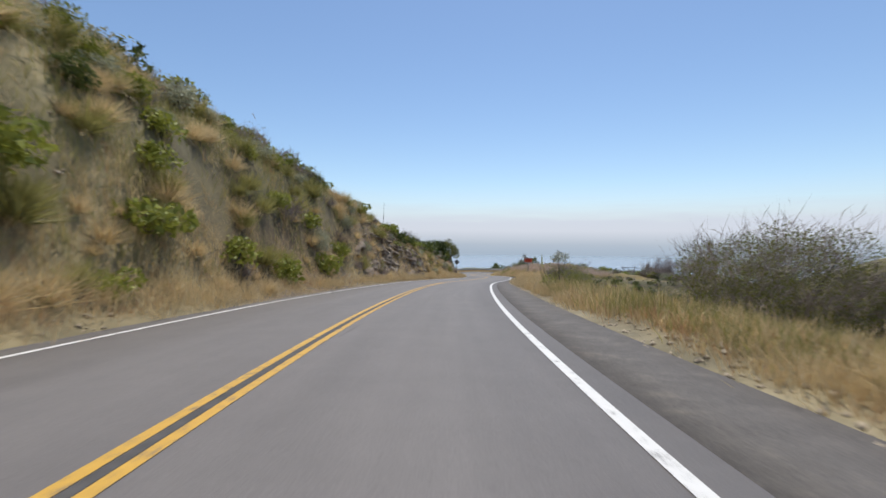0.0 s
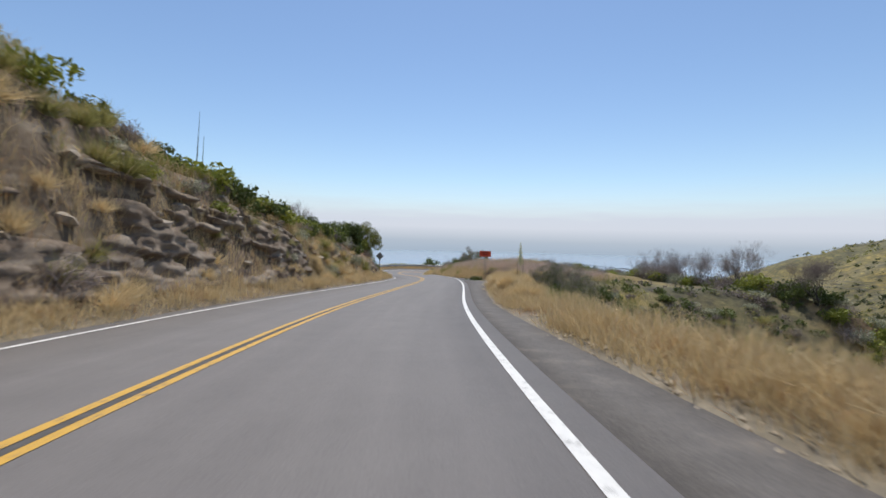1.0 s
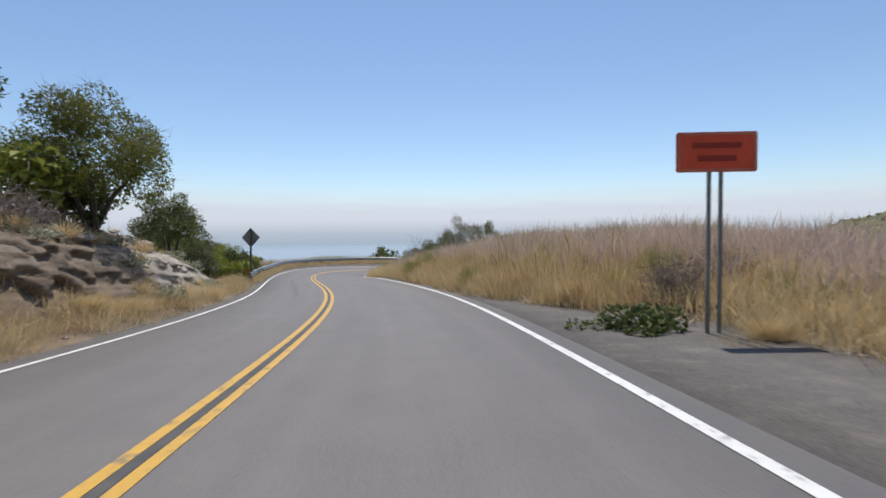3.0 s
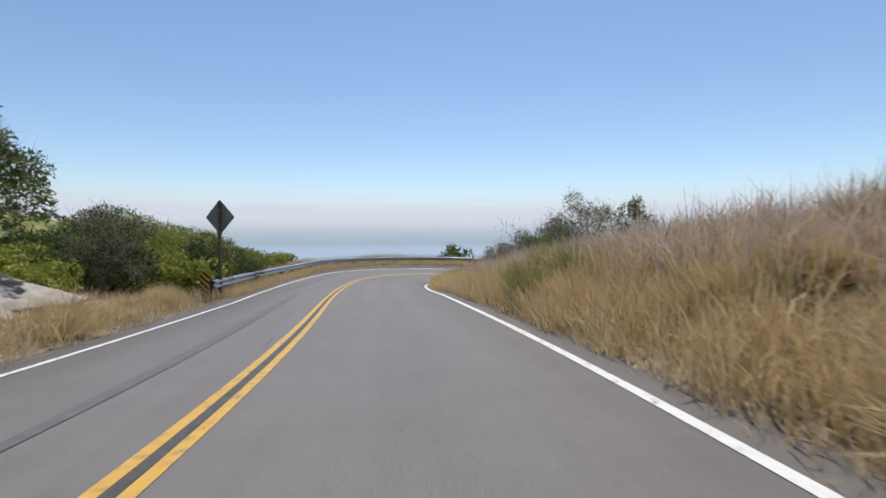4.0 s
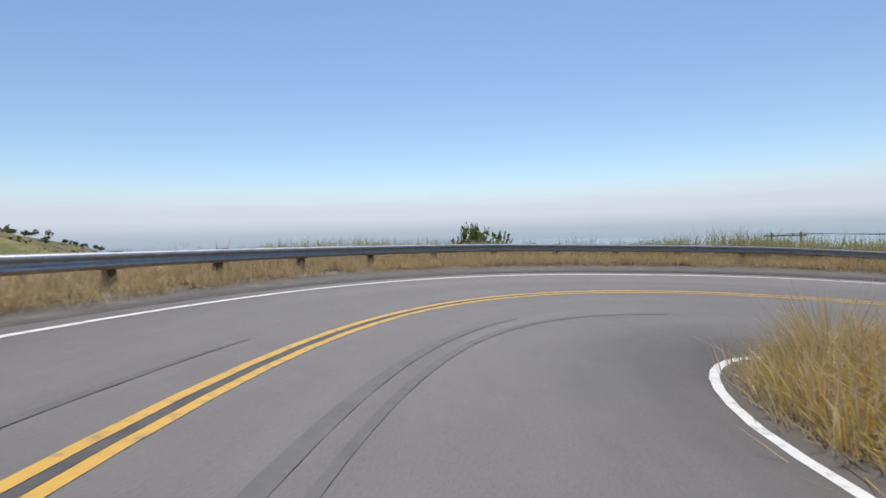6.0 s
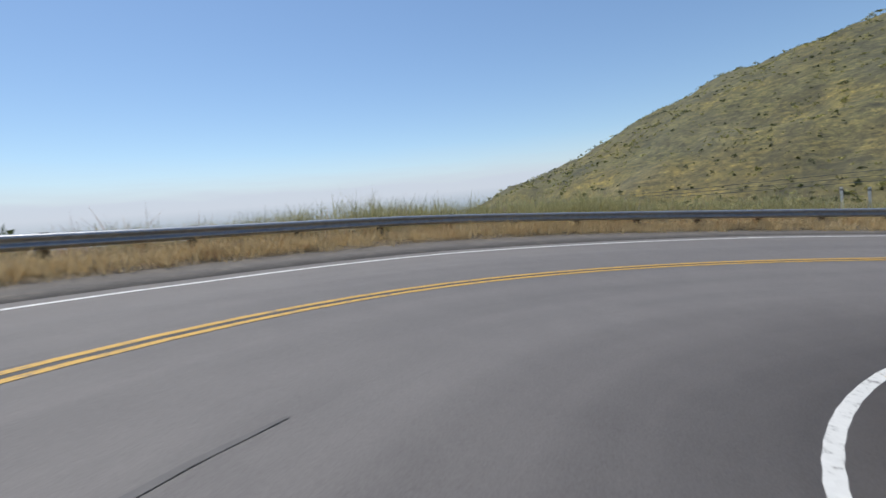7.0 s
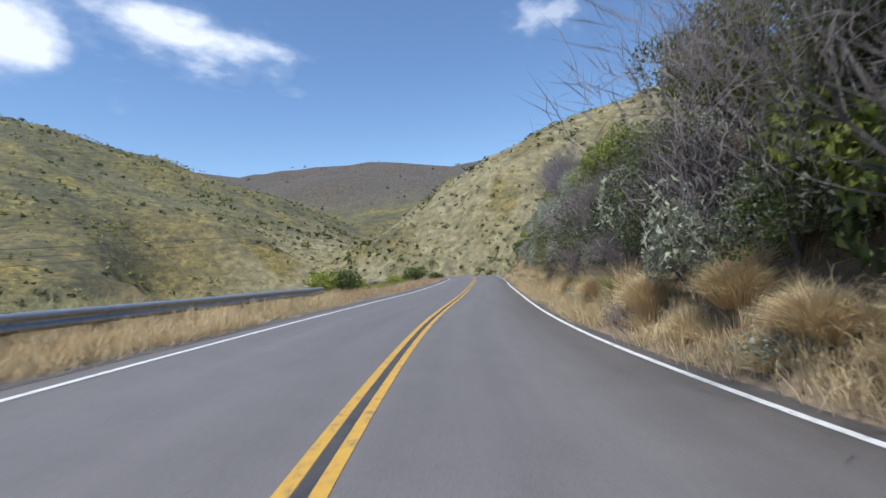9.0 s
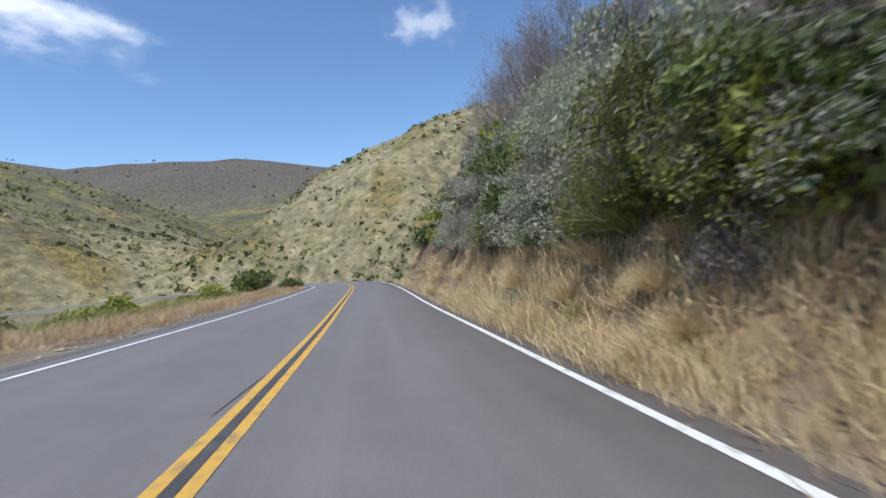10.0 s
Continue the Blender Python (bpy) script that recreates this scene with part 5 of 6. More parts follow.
tree(26.2, 91.4, 4.6, 3, M_LEAF, "dark green crooked tree leaning from the bank", 9000, 0.085, crown_r=0.5, clear=1.5)
tree(26.3, 88.0, 4.8, 16, M_LEAF, "dense dark green tree on the steep bank", 9000, 0.085, crown_r=0.55, clear=1.2)
tree(26.7, 89.8, 7.0, 4, M_GREY, "tall bare grey tree without leaves on the bank")
for k, (bs, bv, bh) in enumerate(((166, 4.2, 2.8), (169, 4.0, 3.4), (172, 5.0, 4.6), (174, 4.2, 4.8), (178, 5.0, 5.0), (183, 5.2, 5.0), (190, 5.6, 5.0))):
    tree(*beside(bs, bv, 1), bh, 40 + k, M_GREY, "bare grey brushy tree with fine twigs on the bank")
tree(*beside(61, 4.8, -1), 3.6, 8, M_LEAF, "round green tree above the cut bank", 9000, 0.09, crown_r=0.55)
tree(*beside(53, 9.0, -1), 3.0, 9, M_LEAF, "dark green tree on top of the cut bank", 8000, 0.09, crown_r=0.5)
tree(*beside(48, 8.0, -1), 3.4, 10, M_GREY, "thin bare shrub tree on the bank top")


def thicket(x, y, r, top, seed, mat, label, leaves, size, twigs=0, name="large_bush", tall=0.0, twig_mat=None, sprays=0.0):
    """A large uneven bush: forked limbs, many leafy lobes up to the height top, and bare twigs that stick out."""
    rs = np.random.RandomState(seed)
    g = gz(x, y)
    h = max(top - g, 0.8)
    e = new(name)
    e.matrix_basis = pose(x, y, g)
    slim = min(1.0, r / 1.6)
    lob = []
    for k in range(int(26 + 12 * min(r, 3))):
        a, q = rs.uniform(0, 2 * math.pi), math.sqrt(rs.rand())
        lo = max(tall, 0.12) * h
        z = lo + (h * 0.92 - lo) * rs.rand() ** 0.8 * math.sqrt(max(0.05, 1 - 0.8 * q * q))
        lr = r * rs.uniform(0.19, 0.36)
        lob.append((q * r * 0.85 * math.cos(a), q * r * 0.85 * math.sin(a), min(z, h - lr * 0.6), lr))
    f = h / max(q[2] + q[3] * 0.85 for q in lob)
    lob = [(q[0], q[1], q[2] * f, q[3]) for q in lob]
    bm = bmesh.new()
    for k in range(4):
        t = lob[rs.randint(len(lob))]
        j = rs.uniform(-0.12, 0.12, 4) * r
        tube(bm, [(j[0], j[1], -0.3), (t[0] * 0.35 + j[2], t[1] * 0.35 + j[3], t[2] * 0.45), (t[0] * 0.8, t[1] * 0.8, t[2] * 0.8), t[:3]], [0.05 * h ** 0.5 * slim, 0.035 * h ** 0.5 * slim, 0.02 * slim, 0.008], 5)
    part("trunk", bm, M_BARK, e, "crooked grey forked stem")
    if leaves:
        V, F = leaf_cloud(rs, lob, int(leaves * 1.5), size)
        share("crown", fast_mesh("crown", V, F, mat), e)
    if twigs:
        la = np.array(lob)
        k = rs.randint(len(la), size=twigs)
        d = rs.randn(twigs, 3) * [0.75, 0.75, 0.6] + [0, 0, 0.75]
        d += la[k, :3] / r * [0.7, 0.7, 0.2]
        d /= np.linalg.norm(d, axis=1, keepdims=True)
        b = la[k, :3] + rs.randn(twigs, 3) * la[k, 3:4] * (0.35 if leaves else 0.65)
        reach = la[k, 3:4] * rs.uniform(0.5, 1.2 + sprays, (twigs, 1))
        c = b + d * reach * 0.5
        d += rs.randn(twigs, 3) * 0.38
        f = c + d * reach * 0.5
        f[:, 2], c[:, 2], b[:, 2] = np.maximum(f[:, 2], 0.05), np.maximum(c[:, 2], 0.03), np.maximum(b[:, 2], 0.02)
        w = rs.randn(twigs, 3)
        w *= 0.008 / np.linalg.norm(w, axis=1, keepdims=True)
        V = np.stack([b, c - w, c + w, f], 1).reshape(-1, 3)
        i = np.arange(twigs)[:, None] * 4
        tagged(share("twig_spray", fast_mesh("twig_spray", V, np.concatenate([i + [0, 2, 1], i + [1, 2, 3]]), twig_mat or M_GREY), e), kind="stuff")
    return tagged(e, label, "bush")


def bunch(x, y, r, h, seed):
    """A dome of fine arching blades."""
    rs = np.random.RandomState(seed)
    n = 2600
    a, q = rs.uniform(0, 2 * np.pi, n), np.sqrt(rs.rand(n))
    out = np.stack([np.cos(a), np.sin(a)], 1) * q[:, None]
    hh = h * np.sqrt(1.02 - 0.85 * q * q) * rs.uniform(0.7, 1.05, n)
    b = np.concatenate([out * r * 0.32, np.full((n, 1), -0.05)], 1)
    m = np.concatenate([out * r * 0.62 + rs.randn(n, 2) * 0.03, (hh * 0.68)[:, None]], 1)
    t = np.concatenate([out * r * rs.uniform(0.85, 1.25, (n, 1)) + rs.randn(n, 2) * 0.06, (hh * rs.uniform(0.75, 1.0, n))[:, None]], 1)
    w = rs.randn(n, 3) * [1, 1, 0.2]
    w *= 0.006 / np.linalg.norm(w, axis=1, keepdims=True)
    V = np.stack([b, m - w, m + w, t], 1).reshape(-1, 3)
    i = np.arange(n)[:, None] * 4
    ob = new("bunch_grass", fast_mesh("bunch_grass", V, np.concatenate([i + [0, 2, 1], i + [1, 2, 3]]), M_STRAW))
    ob.matrix_basis = pose(x, y, gz(x, y))
    tagged(ob, "big soft dome of golden bunch grass by the shoulder", "grass clump", group="golden grass domes")


# beside the first leg
thicket(11.2, -6.6, 2.75, 2.85, 301, M_OLIVELEAF, "broad round grey-green bush full of bare twigs on the verge", 26000, 0.036, 9000)
thicket(6.95, 0.7, 1.25, 1.4, 302, M_BRIGHT, "small yellow-green bush with a thin airy top by the shoulder", 2600, 0.035, 500, sprays=0.8)
thicket(6.7, 1.0, 0.42, 1.9, 303, M_SAGE, "thin wispy sapling with a small flat crown", 420, 0.035, 120, tall=0.7, name="sapling")
thicket(13.6, 39.4, 1.5, -0.25, 304, M_LEAF, "dark twiggy bush at the edge of the canyon slope", 3600, 0.045, 3200)
thicket(16.0, 41.6, 1.9, -0.45, 305, M_SAGE, "bare grey and green brush on the canyon slope", 3600, 0.045, 3600)
thicket(14.6, 36.4, 1.5, -1.0, 306, M_LEAF, "low dark green brush on the canyon slope", 3200, 0.045, 1500)
for k, (s0, v0) in enumerate(((36.3, 0.9), (38.6, 1.7), (42.3, 1.1), (44.5, 2.1), (47.0, 1.6), (33.8, 1.9), (40.5, 2.9), (46.0, 4.0), (49.5, 1.4), (31.0, 1.2))):
    bunch(*beside(s0, v0, 1), 0.95 + 0.12 * (k % 3), 1.15 + 0.12 * (k % 4), 320 + k)
for k, (s0, v0) in enumerate(((137.5, 0.8), (139.6, 0.9), (141.4, 1.0), (143.4, 0.9), (145.2, 1.1), (148.0, 0.9), (152.5, 0.9))):
    bunch(*beside(s0, v0, 1), 0.8 + 0.1 * (k % 3), 0.85 + 0.1 * (k % 3), 340 + k)
# on the mound inside the bend
thicket(15.4, 88.4, 1.8, -0.05, 331, M_OLIVELEAF, "dark rounded bush with grey twigs on the mound", 3600, 0.05, 4200)
thicket(13.9, 88.9, 1.2, -1.75, 336, M_OLIVELEAF, "olive bush beside dry grass on the mound", 3200, 0.05, 900)
thicket(16.8, 85.4, 1.25, -0.45, 332, M_OLIVELEAF, "round olive-green bush on the crest of the mound", 4200, 0.05, 500)
thicket(11.5, 91.3, 1.45, -2.9, 333, M_OLIVELEAF, "yellow-green bush above the inside of the bend", 6500, 0.05, 700)
thicket(13.3, 91.8, 1.8, -2.1, 334, M_OLIVELEAF, "wide yellow-green bush above the inside of the bend", 9000, 0.05, 900)
thicket(15.3, 92.2, 1.9, -1.3, 337, M_LEAF, "tall green bush with bare twigs on top", 8000, 0.05, 2600, sprays=1.2)
thicket(10.9, 84.2, 0.9, -1.9, 335, M_GREY, "bare pale shrub with fine twigs", 0, 0, 700, sprays=0.8)
# behind the rail and the diamond sign
thicket(-3.2, 79.2, 1.45, -1.35, 341, M_LEAF, "dark olive round bush behind the chalky rocks", 5200, 0.045, 2200)
for k, (bx, by, br, bt) in enumerate(((-1.6, 82.4, 1.2, -2.3), (-3.0, 84.2, 1.5, -2.1), (-5.6, 84.6, 1.9, -1.5), (-8.0, 86.6, 2.2, -1.0), (-4.2, 87.6, 1.7, -2.2), (-6.8, 89.6, 2.2, -1.7), (-2.0, 86.0, 1.2, -2.9), (-3.0, 90.6, 1.4, -3.1), (-9.0, 92.0, 2.0, -1.9), (-6.2, 93.2, 1.6, -2.4), (-4.6, 94.6, 1.2, -3.6), (-9.0, 95.0, 2.0, -2.3))):
    thicket(bx, by, br, bt, 350 + k, M_BRIGHT if k % 3 else M_LEAF, "lush yellow-green bush behind the guard rail", int(2300 * br * br), 0.055, 300)
# trees at the end of the cut bank
thicket(-1.7, 64.9, 2.3, 3.1, 361, M_OLIVELEAF, "large yellow-green tree at the low end of the cut bank", 13000, 0.06, 1500, name="tree", tall=0.2)
thicket(-2.7, 73.4, 1.7, 0.6, 362, M_LEAF, "dense olive-green tree behind chalky rocks", 8000, 0.06, 1500, name="tree", tall=0.35)
# the shaded bank of the second leg
thicket(*beside(146.5, 2.6, 1), 2.0, -2.0, 371, M_OLIVELEAF, "dark olive tree leaning out from the shaded bank", 9000, 0.06, 1800, name="tree", tall=0.45)
thicket(*beside(150, 2.6, 1), 1.9, -3.6, 372, M_LEAF, "dark green brush on the shaded bank", 6000, 0.055, 2400)
thicket(*beside(153.5, 2.4, 1), 1.9, -4.4, 373, M_GREY, "tangled bare purple-grey brush on the shaded bank", 0, 0, 7000)
thicket(*beside(155.5, 2.9, 1), 1.6, -2.4, 374, M_BRIGHT, "olive-yellow tree on top of the bank", 8000, 0.06, 1200, name="tree", tall=0.45)
thicket(*beside(157.5, 2.2, 1), 1.8, -4.9, 375, M_LEAF, "dark leafy bush hanging over the road bank", 6000, 0.05, 1500)
thicket(*beside(161, 2.6, 1), 2.0, -4.4, 376, M_GREY, "tangled bare brush with some dead wood on the bank", 0, 0, 7000)
thicket(*beside(164.5, 2.4, 1), 1.9, -5.0, 377, M_OLIVELEAF, "dark green leafy bush below a pale sage bush", 7000, 0.05, 1200)
thicket(*beside(168.0, 2.9, 1), 2.3, -3.7, 378, M_SAGE, "huge pale grey-green sage bush on the bank", 15000, 0.036, 2600, twig_mat=M_SAGE)
thicket(*beside(165.0, 4.4, 1), 2.3, -2.6, 379, M_SAGE, "tall pale sage bush on the bank top", 13000, 0.036, 2000, twig_mat=M_SAGE)
thicket(*beside(172.5, 3.6, 1), 1.7, -4.0, 380, M_BRIGHT, "yellow-green bush on the bank", 4500, 0.05, 900)
thicket(*beside(178.0, 3.0, 1), 2.0, -5.0, 381, M_SAGE, "pale sage bush spilling down the bank", 8000, 0.04, 2200)
thicket(*beside(174.0, 5.6, 1), 2.2, -1.6, 382, M_GREY, "bare purple-grey thicket on the bank top", 0, 0, 8000, sprays=0.6)
thicket(*beside(183.0, 3.2, 1), 1.9, -5.4, 383, M_LEAF, "dark green bush on the bank", 4500, 0.05, 700)


for k, (s0, v0, br, bh, bm_) in enumerate((
    (144.6, 1.6, 1.0, 1.7, M_LEAF), (147.0, 1.3, 0.9, 1.6, M_SAGE), (149.0, 1.6, 1.1, 2.0, M_LEAF), (151.2, 1.3, 1.0, 1.6, M_GREY), (153.2, 1.5, 1.1, 1.9, M_LEAF), (155.4, 1.3, 1.0, 1.5, M_GREY), (157.2, 1.5, 1.1, 1.9, M_OLIVELEAF),
    (159.4, 1.4, 1.1, 1.7, M_GREY), (161.2, 1.6, 1.2, 2.0, M_SAGE), (163.0, 1.4, 1.2, 2.3, M_OLIVELEAF), (164.8, 1.5, 1.3, 2.5, M_OLIVELEAF), (166.6, 1.5, 1.2, 2.2, M_SAGE), (168.4, 1.6, 1.3, 2.3, M_SAGE), (170.4, 1.5, 1.1, 1.7, M_SAGE),
    (172.6, 1.6, 1.1, 1.6, M_LEAF), (175.0, 1.6, 1.1, 1.6, M_SAGE), (177.6, 1.7, 1.1, 1.6, M_GREY), (180.4, 1.7, 1.1, 1.5, M_SAGE))):
    bx_, by_ = beside(s0, v0, 1)
    bare_ = bm_ is M_GREY
    thicket(bx_, by_, br, gz(bx_, by_) + bh, 400 + k, bm_, "tangled bare grey brush at the foot of the bank" if bare_ else "leafy bush growing down the steep bank", 0 if bare_ else 3200, 0.042, 2600 if bare_ else 700)


def dry_stalk(x, y, h):
    bm = bmesh.new()
    tube(bm, [(0, 0, -0.2), (0.03 * h, 0, h * 0.5), (0.05 * h, 0.02, h)], [0.03, 0.02, 0.008], 5)
    me = bpy.data.meshes.new("dry_stalk")
    bm.to_mesh(me)
    bm.free()
    me.materials.append(M_BARK)
    ob = new("dry_stalk", me)
    ob.matrix_basis = pose(x, y, gz(x, y))
    tagged(ob, "tall thin dry flower stalk on top of the bank", "dry stalk", group="dry stalks on the bank")


for ss_, vv_, hh_ in ((27.5, 4.4, 3.2), (28.6, 4.8, 2.4)):
    dry_stalk(*beside(ss_, vv_, -1), hh_)


def yucca(x, y, seed):
    rs = np.random.RandomState(seed)
    e = new("yucca")
    e.matrix_basis = pose(x, y, gz(x, y), 2, -2, 0)
    bm = bmesh.new()
    for k in range(46):
        a, el = rs.uniform(0, 2 * math.pi), rs.uniform(0.1, 1.3)
        d = Vector((math.cos(a) * math.cos(el), math.sin(a) * math.cos(el), math.sin(el)))
        s = d.cross(Vector((0, 0, 1))).normalized() * 0.022
        vs = [bm.verts.new(q) for q in (-s, s, d * 0.35 + s * 0.9, d * 0.62, d * 0.35 - s * 0.9)]
        bm.faces.new(vs)
    part("rosette", bm, M_SAGE, e, "spiky grey-green rosette")
    for dx, top in ((0.0, 3.35), (0.16, 2.1), (-0.2, 1.9)):
        bm = bmesh.new()
        tube(bm, [(dx, 0, 0), (dx * 1.2 + 0.02, 0, top * 0.5), (dx * 1.3 + 0.05, 0.02, top)], [0.024, 0.018, 0.008], 6)
        part("stalk", bm, M_PLUMEGREEN if dx == 0 else M_BARK, e)
    V, F = leaf_cloud(rs, [(0.04 + 0.03 * math.sin(2 * k), 0.01, 1.75 + 0.165 * k, 0.21 - 0.016 * k) for k in range(10)], 900, 0.038)
    ob = new("flower_plume", fast_mesh("flower_plume", V, F, M_PLUMEGREEN))
    ob.parent = e
    tagged(ob, "pale yellow-green flower plume")
    tagged(e, "flowering yucca with one tall stalk at the slope's edge", "yucca")


yucca(11.95, 41.0, 61)


def slope_brush(name, label, mat, seed, zones, per=46, size=0.085):
    """Low brush too thick to tell the plants apart, as many loose clumps of leaves."""
    rs = np.random.RandomState(seed)
    VV = []
    for s0, s1, v0, v1, side, n, r0, r1 in zones:
        x, y, _s, _v = scatter(rs, s0, s1, v0, v1, side, n)
        z = ground_z(x, y)
        r = rs.uniform(r0, r1, len(x)) * (0.5 + fbm(x / 5, y / 5 + seed))
        d = rs.randn(len(x), per, 3)
        d /= np.linalg.norm(d, axis=2, keepdims=True)
        d[..., 2] = np.abs(d[..., 2]) * 0.9
        c = np.stack([x, y, z], 1)[:, None] + d * r[:, None, None] * rs.uniform(0.3, 1.0, (len(x), per, 1)) ** 0.5
        a, b = rs.randn(2, len(x), per, 3) * size
        VV.append(np.stack([c - a, c + a * 0.6 + b * 0.6, c - b], 2).reshape(-1, 3))
    V = np.concatenate(VV)
    tagged(new(name, fast_mesh(name, V, np.arange(len(V)).reshape(-1, 3), mat)), label, "brush", kind="stuff")


slope_brush("canyon_brush", "dark green and olive brush covering the canyon slope", M_LEAF, 81, [(-30, 50, 4.0, 26, 1, 620, 0.4, 0.9), (16, 50, 2.6, 8, 1, 150, 0.3, 0.6)])
slope_brush("dry_brush", "grey-brown dry brush covering the canyon slope", M_GREY, 82, [(-30, 50, 4.0, 26, 1, 560, 0.4, 0.9), (16, 50, 2.6, 8, 1, 150, 0.3, 0.6)], 40, 0.07)
slope_brush("olive_brush", "olive-yellow low brush covering the canyon slope", M_OLIVE, 83, [(-30, 50, 3.5, 24, 1, 420, 0.35, 0.8)], 40, 0.07)


# ---- stones ----
def stone_mesh(seed, squash, mat):
    rs = np.random.RandomState(seed)
    bm = bmesh.new()
    bmesh.ops.create_icosphere(bm, subdivisions=1, radius=0.5)
    for v in bm.verts:
        v.co = Vector((v.co.x * rs.uniform(0.75, 1.25), v.co.y * rs.uniform(0.75, 1.25), v.co.z * squash * rs.uniform(0.8, 1.2)))
    me = bpy.data.meshes.new("stone")
    bm.to_mesh(me)
    bm.free()
    me.materials.append(mat)
    return me


STONES = [stone_mesh(200 + i, q, M_ROCK) for i, q in enumerate((0.5, 0.35, 0.8, 0.45, 0.3, 0.65))]
CHALK = [stone_mesh(220 + i, q, M_CHALK) for i, q in enumerate((0.5, 0.35, 0.45, 0.65))]


def outcrop(seed, count, s0, s1, v0, v1, side, sizes, label, tilt, kinds=STONES):
    rs = np.random.RandomState(seed)
    x, y, s, v = scatter(rs, s0, s1, v0, v1, side, count)
    e = new("rock_outcrop")
    e.matrix_basis = pose(float(x.mean()), float(y.mean()), gz(float(x.mean()), float(y.mean())))
    inv = e.matrix_basis.inverted()
    z = ground_z(x, y)
    for px, py, pz, ps in zip(x, y, z, s):
        k = rs.uniform(0, 1) ** 2.2
        d = sizes[0] + (sizes[1] - sizes[0]) * k
        yaw = math.degrees(float(np.interp(ps, S, TH))) + 90 + rs.uniform(-25, 25)
        m = pose(px, py, pz, rs.uniform(-tilt, tilt), rs.uniform(-tilt, tilt), yaw) @ Matrix.Diagonal((d * rs.uniform(1.0, 2.2), d, d, 1))
        ob = new("stone", kinds[rs.randint(len(kinds))])
        ob.parent = e
        ob.matrix_basis = inv @ m
    tagged(e, label, "rocks")


outcrop(51, 150, 14, 56, 1.5, 3.4, -1, (0.12, 0.75), "pale layered rocks breaking out of the brown cut bank", 12)
outcrop(52, 110, 54, 78, 1.8, 6.0, -1, (0.12, 0.7), "pale crumbling rock ledges in the low bank", 12)
outcrop(56, 150, 68, 78, 1.2, 4.2, -1, (0.12, 0.6), "chalky white crumbling rocks at the low end of the bank", 15, CHALK)
outcrop(53, 40, -30, 6, 0.8, 3.0, -1, (0.06, 0.25), "loose stones at the foot of the grassy bank", 25)
outcrop(54, 80, 146, 215, 1.4, 5.0, 1, (0.1, 0.6), "pale rocks showing through brush on the shaded bank", 20)


def gravel(seed, zones):
    rs = np.random.RandomState(seed)
    xs, ys = [], []
    for s0, s1, v0, v1, side, n in zones:
        x, y, s, v = scatter(rs, s0, s1, v0, v1, side, n)
        xs.append(x), ys.append(y)
    x, y = np.concatenate(xs), np.concatenate(ys)
    n = len(x)
    z = ground_z(x, y)
    r = 0.018 + 0.06 * rs.rand(n) ** 4
    base = np.array([(1, 0, 0), (-0.5, 0.87, 0), (-0.5, -0.87, 0), (0.1, 0.05, 0.8), (0, 0, -0.5)])
    jit = base[None] * rs.uniform(0.6, 1.4, (n, 5, 3))
    V = (jit * r[:, None, None] + np.stack([x, y, z], 1)[:, None]).reshape(-1, 3)
    i = np.arange(n)[:, None] * 5
    F = np.concatenate([i + f for f in ([0, 1, 3], [1, 2, 3], [2, 0, 3], [1, 0, 4], [2, 1, 4], [0, 2, 4])])
    tagged(new("gravel", fast_mesh("gravel", V, F, M_GRAVEL)), "loose pale gravel and dirt along the asphalt edge", "gravel", kind="stuff")


gravel(9, [(-46, 58, 0.0, 1.6, 1, 5200), (-46, 80, 0.0, 1.3, -1, 2600), (95, 160, 0.0, 1.2, -1, 2600), (160, 215, 0.0, 1.5, -1, 1200), (56, 108, 0.0, 0.5, 1, 700), (108, 210, 0.0, 0.6, 1, 900)])


# ---- scrub on the far slopes ----
def far_scrub(name, label, mat, seed, areas):
    rs = np.random.RandomState(seed)
    xs, ys, rr = [], [], []
    for x0, x1, y0, y1, n, r0, r1, cut in areas:
        x, y = rs.uniform(x0, x1, n), rs.uniform(y0, y1, n)
        far = np.minimum(nearest(x, y, True)[2], nearest(x, y, False)[2]) > 16
        k = far & (fbm(x / 30 + seed, y / 30) + rs.randn(n) * 0.09 > cut)
        x, y = x[k], y[k]
        xs.append(x), ys.append(y), rr.append(r0 + (r1 - r0) * rs.rand(len(x)) ** 2.5)
    x, y, r = (np.concatenate(a) for a in (xs, ys, rr))
    z = ground_z(x, y)
    ok = z > SEA + 1
    x, y, z, r = x[ok], y[ok], z[ok], r[ok]
    n, per = len(x), 8
    d = rs.randn(n, per, 3)
    d /= np.linalg.norm(d, axis=2, keepdims=True)
    d[..., 2] = np.abs(d[..., 2]) * 0.85
    c = np.stack([x, y, z], 1)[:, None] + d * (r[:, None, None] * rs.uniform(0.35, 1.0, (n, per, 1)))
    a = rs.randn(n, per, 3) * 0.42 * r[:, None, None]
    b = rs.randn(n, per, 3) * 0.42 * r[:, None, None]
    V = np.stack([c - a * 0.6 - b * 0.3, c + a, c + b], 2).reshape(-1, 3)
    F = np.arange(len(V)).reshape(-1, 3)
    tagged(new(name, fast_mesh(name, V, F, mat)), label, "scrub", kind="stuff")


